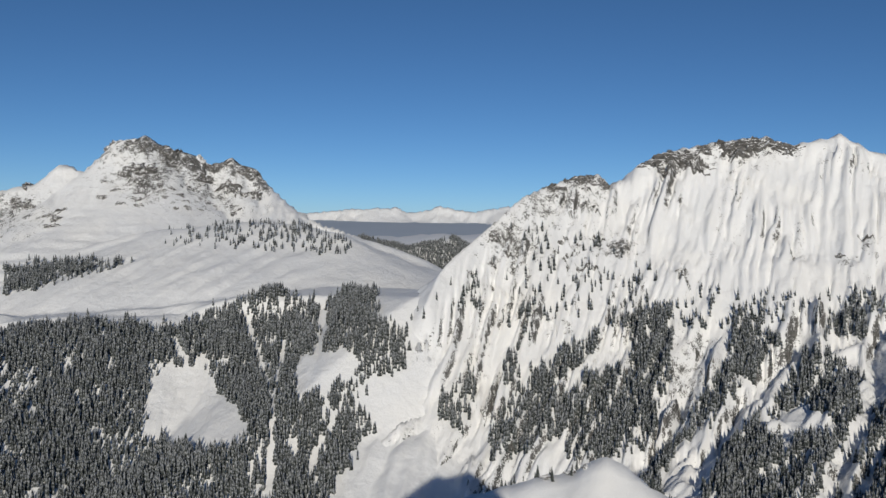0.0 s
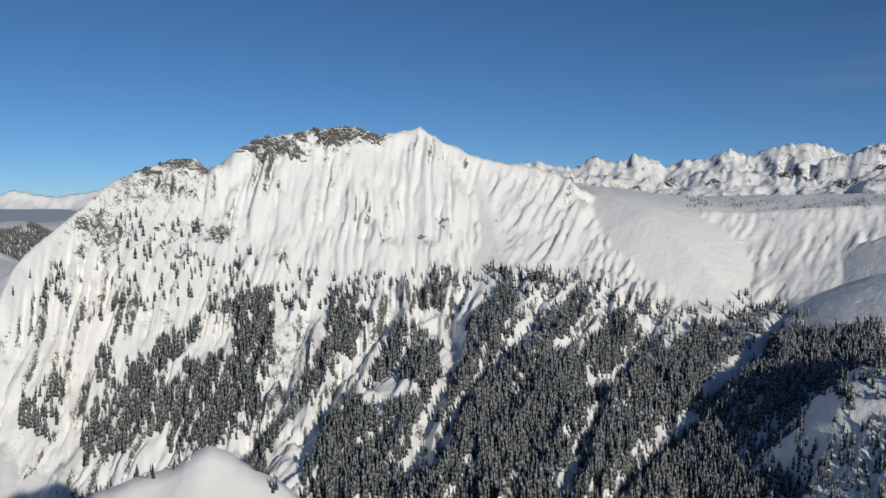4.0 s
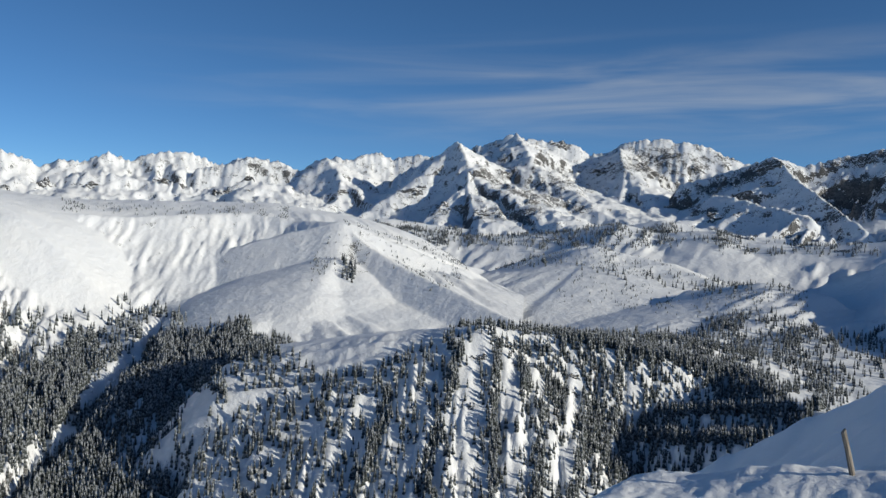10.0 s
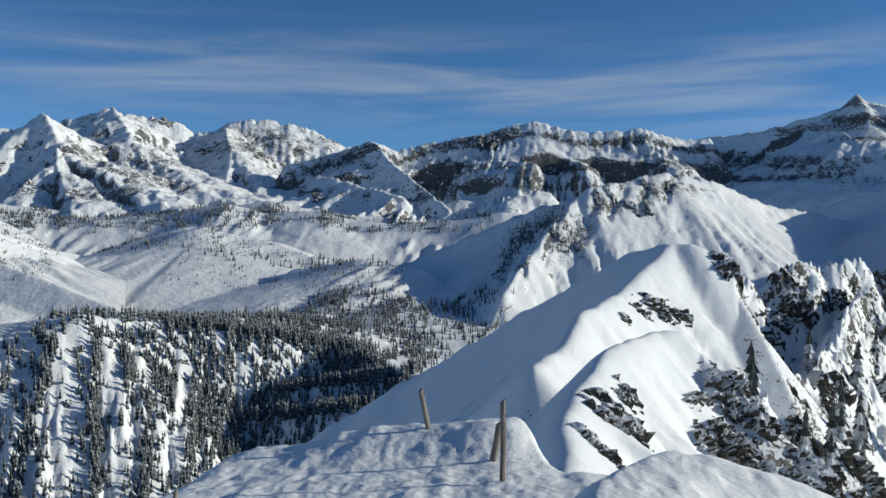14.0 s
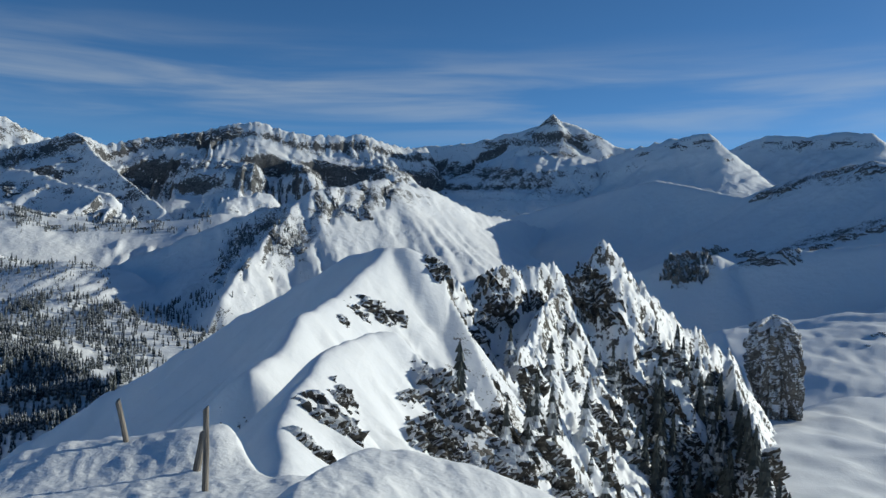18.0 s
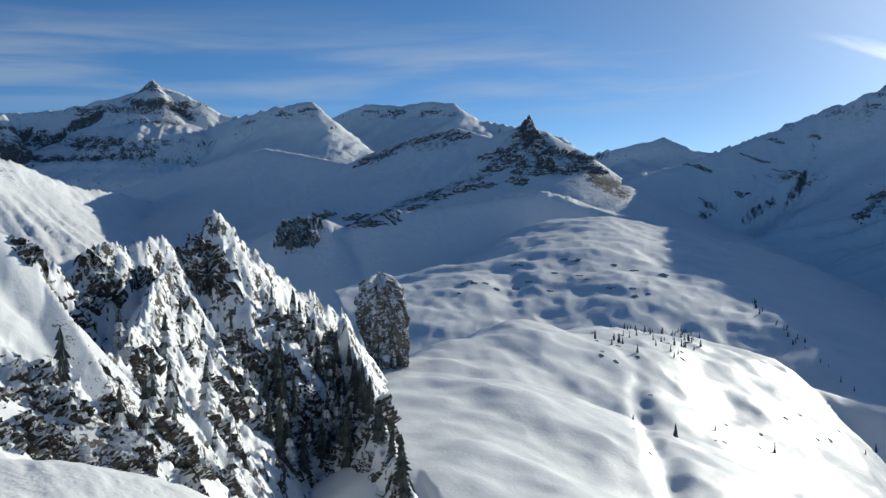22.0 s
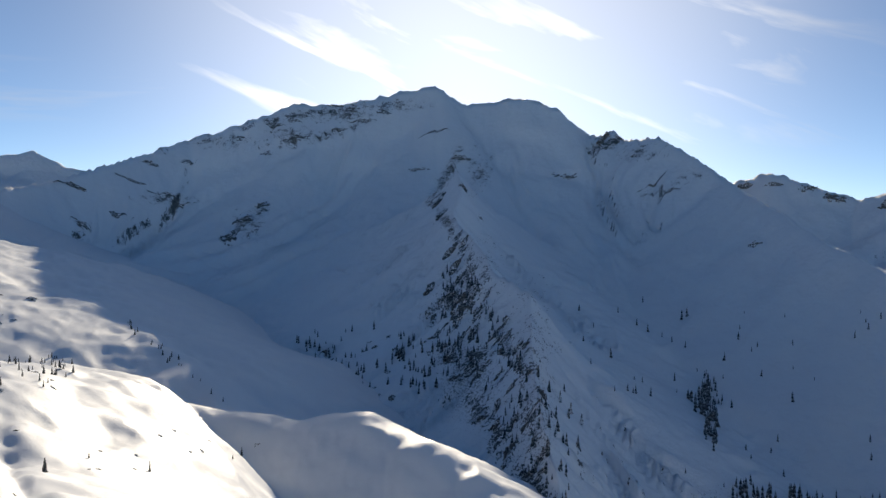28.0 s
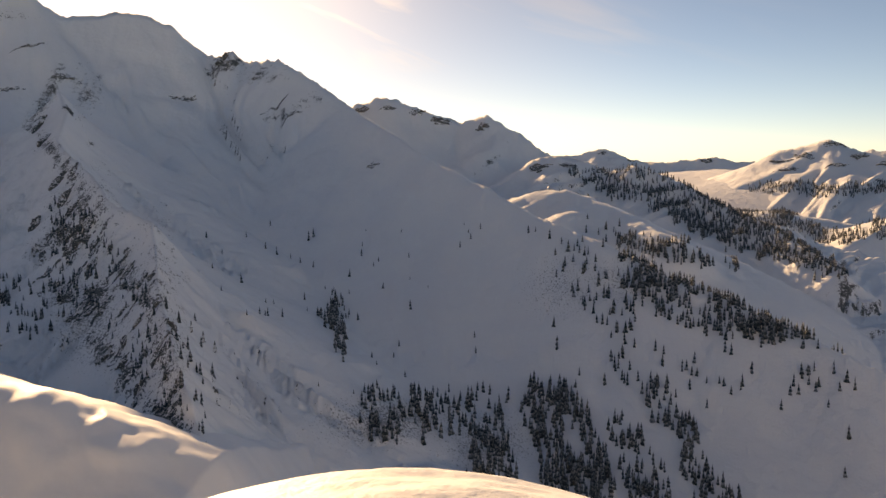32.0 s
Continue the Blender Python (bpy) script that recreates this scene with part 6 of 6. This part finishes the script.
forest("side_forest", "back_ridge", [[(268.5, -3.6, -5.2, 0.05), (276, -5.6, -7, 0.1)]], 4200, (10, 16), "wooded side ridge in haze", 508, edge=0.3,
    areas=[(0.45, [(267.3, -0.6), (268.8, -1), (271, -0.3), (274.6, -1), (276.8, -2.8), (272.9, -3.2), (269.5, -2.3)]), (1, [(272.8, -2.3), (275.3, -2.3), (278.2, -3.2), (281.6, -4.9), (284.9, -7.2), (281, -6.7), (276.5, -5), (272.9, -3.2)]), (1, [(269.6, -4.4), (274.7, -5.8), (278.3, -6.8), (274.7, -6.6), (271.1, -5.9)])])
forest("valley_forest", "sunlit_mountain", [[(276, -3.0, -4.0, 0.3), (281, -3.2, -4.4, 0.6), (284, -4.4, -5.6, 0.4), (288, -3.4, -4.6, 0.5)], [(279, -1.6, -2.4, 0.4), (284, -1.4, -2.4, 0.6), (289, -1.2, -2.2, 0.5)]], 2600, (10, 16), "dark woods in the hazy valley", 509, edge=0.3)


forest("spur_wood", "sunward_mountain", [[(224, -7, -10.5, 0.2), (230, -6, -11, 0.25), (233, -7.5, -11.5, 1.2), (236, -2.5, -9, 0.8), (239, -8, -15, 0.8), (241.5, -11, -18, 1.4), (243, -15, -20, 1.2)], [(242, -6, -16, 0.02), (262, -4, -16, 0.03)], [(251.6, -9.6, -12.6, 0.6), (252.6, -9.6, -12.6, 0.6)],
    [(234.0, -2, -9, 1.0), (235.6, -4, -9, 1.0)]], 420, (5, 12), "scattered dark spruces on the rocky spur", 603, edge=0.3, clump=0.75)


# single trees that can be told apart
def part(name, V, F, mat, parent, label=""):
    me = bpy.data.meshes.new(name)
    me.from_pydata([tuple(v) for v in V], [], [tuple(int(i) for i in f) for f in F])
    me.materials.append(mat)
    ob = new(name, me)
    ob.parent = parent
    if label:
        tagged(ob, label)
    return ob


def spruce(seed, label, mat, slim):
    """A spruce one metre tall: scaled where it stands."""
    root = new("spruce")
    tagged(root, label, "tree", "single spruces")
    V, F = spruce_mesh(9, 11, seed, slim, 0.16)
    part("crown", V, F, mat, root)
    n = 7
    T = [(0.018 * (1 - 0.8 * k) * math.cos(2 * math.pi * i / n), 0.018 * (1 - 0.8 * k) * math.sin(2 * math.pi * i / n), -0.08 + 1.0 * k) for k in (0, 1) for i in range(n)]
    part("trunk", T, [(i, (i + 1) % n, n + (i + 1) % n, n + i) for i in range(n)], BARK, root)
    return root


KINDS = [spruce(900 + k, "slender dark spruce on the snow slope", NEEDLES, 0.15 + 0.02 * k) for k in range(3)]
SNOWY = [spruce(950 + k, "snow-laden spruce clinging to the rocks", NEEDLES_SNOWY, 0.16 + 0.025 * k) for k in range(3)]


def stand(kinds, host, zones, count, height, seed, edge=0.4, holes=()):
    X, Y, Z, rng = scatter(host, zones, count, seed, holes, None, edge)
    for x, y, z in zip(X, Y, Z):
        src = kinds[int(rng.integers(0, len(kinds)))]
        h = float(rng.uniform(*height))
        ob = copy_thing(src, pose(float(x), float(y), float(z), 0, 0, float(rng.uniform(0, 360))))
        ob.scale = (h, h, h)


stand(SNOWY, "pinnacle_ridge", [[(168, -9, -18, 0.10), (174, -8, -18, 0.25), (180, -6, -18, 0.4), (184, -7.5, -17, 0.8), (186.4, -10.6, -17, 1.0)]], 80, (3.5, 8.5), 601)
stand(KINDS, "pinnacle_ridge", [[(185.6, -9.6, -11, 0.5), (187, -11.4, -13, 1.5), (188.2, -13.2, -14.6, 1.8), (189.4, -15.6, -17, 2.0), (190.6, -18, -20, 2.0)], [(181, -11, -18, 0.25), (187, -10, -18, 0.4)]], 60, (4.5, 9), 605, edge=0.3)
stand(KINDS, "snow_basin", [[(203, -8.2, -10.2, 1), (205, -8.4, -11.2, 1), (208, -7.6, -10.8, 1), (210.4, -8.2, -9.6, 0.8)], [(203, -11, -15, 0.10), (214, -12, -16, 0.14), (224, -12.5, -16, 0.12)], [(203.3, -8.2, -10.4, 0.8), (210.4, -7.4, -10, 0.8)], [(232.0, -13.6, -14.2, 1.5), (234, -14.6, -15.2, 1.5)], [(213.6, -5.6, -6.6, 1.5), (217, -8.6, -9.4, 3), (219.6, -10.8, -11.6, 2)]], 120, (2, 5.4), 602, edge=0.3)
stand(KINDS, "snow_knoll", [[(59, -17.2, -18, 0.6), (61.9, -16.7, -17.3, 1.4), (64.4, -16.2, -16.9, 2), (65.8, -15.5, -16.2, 1.6)], [(69, -16, -17.5, 0.6), (71, -17, -18.5, 0.5)]], 36, (1.3, 3.4), 604, edge=0.2)
for i, k in enumerate(KINDS + SNOWY):
    # the six masters stand on the spur as well
    z = float(FIELDS["sunward_mountain"].at(np.array([[-620.0 - 9 * i]]), np.array([[-360.0 + 6 * i]]))[0][0, 0])
    k.matrix_basis = pose(-620.0 - 9 * i, -360.0 + 6 * i, z)
    k.scale = (11, 11, 11)


# ---------------------------------------------------------------- rock tower behind the pinnacles
def rock_tower(az, d, base_el, top_el, half, seed, label):
    """An upright block of ledged rock with a smooth snow bank against its shaded flank."""
    x0, y0, z0 = place(az, base_el, d)
    z1 = place(az, top_el, d)[2]
    root = new("rock_tower")
    root.matrix_basis = pose(x0, y0, z0)
    n, rings = 110, 80
    TH, U = np.meshgrid(np.linspace(0, 2 * math.pi, n, endpoint=False), np.linspace(0, 1, rings))
    prof = np.interp(U, [0, 0.2, 0.5, 0.7, 0.85, 0.95, 1.0], [0.45, 0.72, 1.0, 1.06, 0.98, 0.78, 0.35])
    cx, cy = np.sign(np.cos(TH)) * np.abs(np.cos(TH)) ** 0.7, np.sign(np.sin(TH)) * np.abs(np.sin(TH)) ** 0.7
    rad = half * prof * (1 + 0.5 * (fbm(cx * 1.4 + 5, cy * 1.4 + U * 1.6, 3, seed) - 0.5))
    rad = rad + 6.5 * (np.abs(2 * fbm(cx * 2.6 + 9, cy * 2.6 + U * 2.4, 5, seed + 3, 0.6) - 1) - 0.4)
    led = U * 5 + 1.5 * cx + 2.0 * fbm(cx * 1.2, cy * 1.2, 3, seed + 5)
    rad = rad * (1 - 0.05 * (led - np.floor(led))) + 2.8 * (fbm(cx * 5, cy * 5 + U * 14, 4, seed + 13, 0.6) - 0.5)
    lx, ly = rad * cx + 0.9 * half * (0.5 - U) * 0.5, rad * cy * 1.2
    H = (z1 - z0) * U + 4.0 * (fbm(cx * 1.6 + 9, cy * 1.6 + U * 2, 3, seed + 8) - 0.5) * U - 9 * (1 - U) ** 4
    A = radians(az)

    def turned(x, y, z):
        return np.stack([x * math.cos(A) + y * math.sin(A), -x * math.sin(A) + y * math.cos(A), z], -1).reshape(-1, 3)
    F = [(r * n + i, r * n + (i + 1) % n, (r + 1) * n + (i + 1) % n, (r + 1) * n + i) for r in range(rings - 1) for i in range(n)]
    F.append(tuple((rings - 1) * n + i for i in range(n)))
    part("rock_body", turned(lx, ly, H), F, CRAG_RIME, root)
    m, k = 48, 30
    T, V = np.meshgrid(np.linspace(0, 2 * math.pi, m, endpoint=False), np.linspace(0.02, 1, k))
    bank = np.sin(np.pi * (0.5 + 0.5 * V)) ** 0.6
    bx = -half * 1.5 + half * 0.9 * bank * np.cos(T)
    by = -half * 0.9 + half * 1.2 * bank * np.sin(T)
    bz = -6 + 0.80 * (z1 - z0) * V + 1.2 * fbm(np.cos(T) * 1.3, np.sin(T) * 1.3 + V, 3, seed + 20)
    G = [(r * m + i, r * m + (i + 1) % m, (r + 1) * m + (i + 1) % m, (r + 1) * m + i) for r in range(k - 1) for i in range(m)]
    ob = part("snow_bank", turned(bx, by, bz), G, SNOW_SOFT, root, "smooth shaded snow bank")
    for f in ob.data.polygons:
        f.use_smooth = True
    return tagged(root, label, "rock")


rock_tower(189.3, 300, -11.5, -4.4, 9.2, 71, "free-standing grey rock tower with a snow bank on its shaded flank")


# ---------------------------------------------------------------- fence posts in the summit snow
def fence_post(az, d, tall, thick, lean, turn, label, flat=0.7):
    x, y = d * math.sin(radians(az)), d * math.cos(radians(az))
    z = float(FIELDS["summit_snow"].at(np.array([[x]]), np.array([[y]]))[0][0, 0])
    bm = bmesh.new()
    n, rings = 10, 9
    rng = random.Random(int(az * 10))
    loops = []
    for k in range(rings):
        q = k / (rings - 1)
        h = -0.35 + (tall + 0.35) * q
        w = thick * (1.06 - 0.16 * q)
        loops.append([bm.verts.new((w * 0.5 * math.cos(2 * math.pi * i / n) * rng.uniform(0.93, 1.05) + 0.012 * math.sin(3 * q), w * 0.5 * flat * math.sin(2 * math.pi * i / n) * rng.uniform(0.93, 1.05),
                                    h + (0.03 * math.cos(2 * math.pi * i / n) if k == rings - 1 else 0))) for i in range(n)])
    for a, b in zip(loops[:-1], loops[1:]):
        for i in range(n):
            bm.faces.new((a[i], a[(i + 1) % n], b[(i + 1) % n], b[i]))
    bm.faces.new(loops[-1])
    bm.faces.new(loops[0][::-1])
    me = bpy.data.meshes.new("fence_post")
    bm.to_mesh(me)
    bm.free()
    me.materials.append(WOOD)
    ob = new("fence_post", me)
    ob.matrix_world = Matrix.Translation((x, y, z)) @ Matrix.Rotation(radians(-az), 4, "Z") @ Matrix.Rotation(radians(lean), 4, "Y") @ Matrix.Rotation(radians(turn), 4, "Z")
    return tagged(ob, label, "fence post", "old fence posts")


fence_post(152.85, 10.0, 0.92, 0.075, -1.0, 20, "weathered grey wooden fence post standing in the snow")
fence_post(147.9, 12.4, 0.56, 0.085, -12, 40, "pale wooden fence post leaning in the snow")
fence_post(152.2, 11.2, 0.5, 0.10, 9, 10, "short leaning wooden stump beside the tall post")
fence_post(131.9, 9.6, 0.24, 0.05, 4, 10, "small wooden stick poking from the snow")
fence_post(129.9, 8.2, 0.20, 0.05, -14, 10, "small leaning stick at the snow edge")
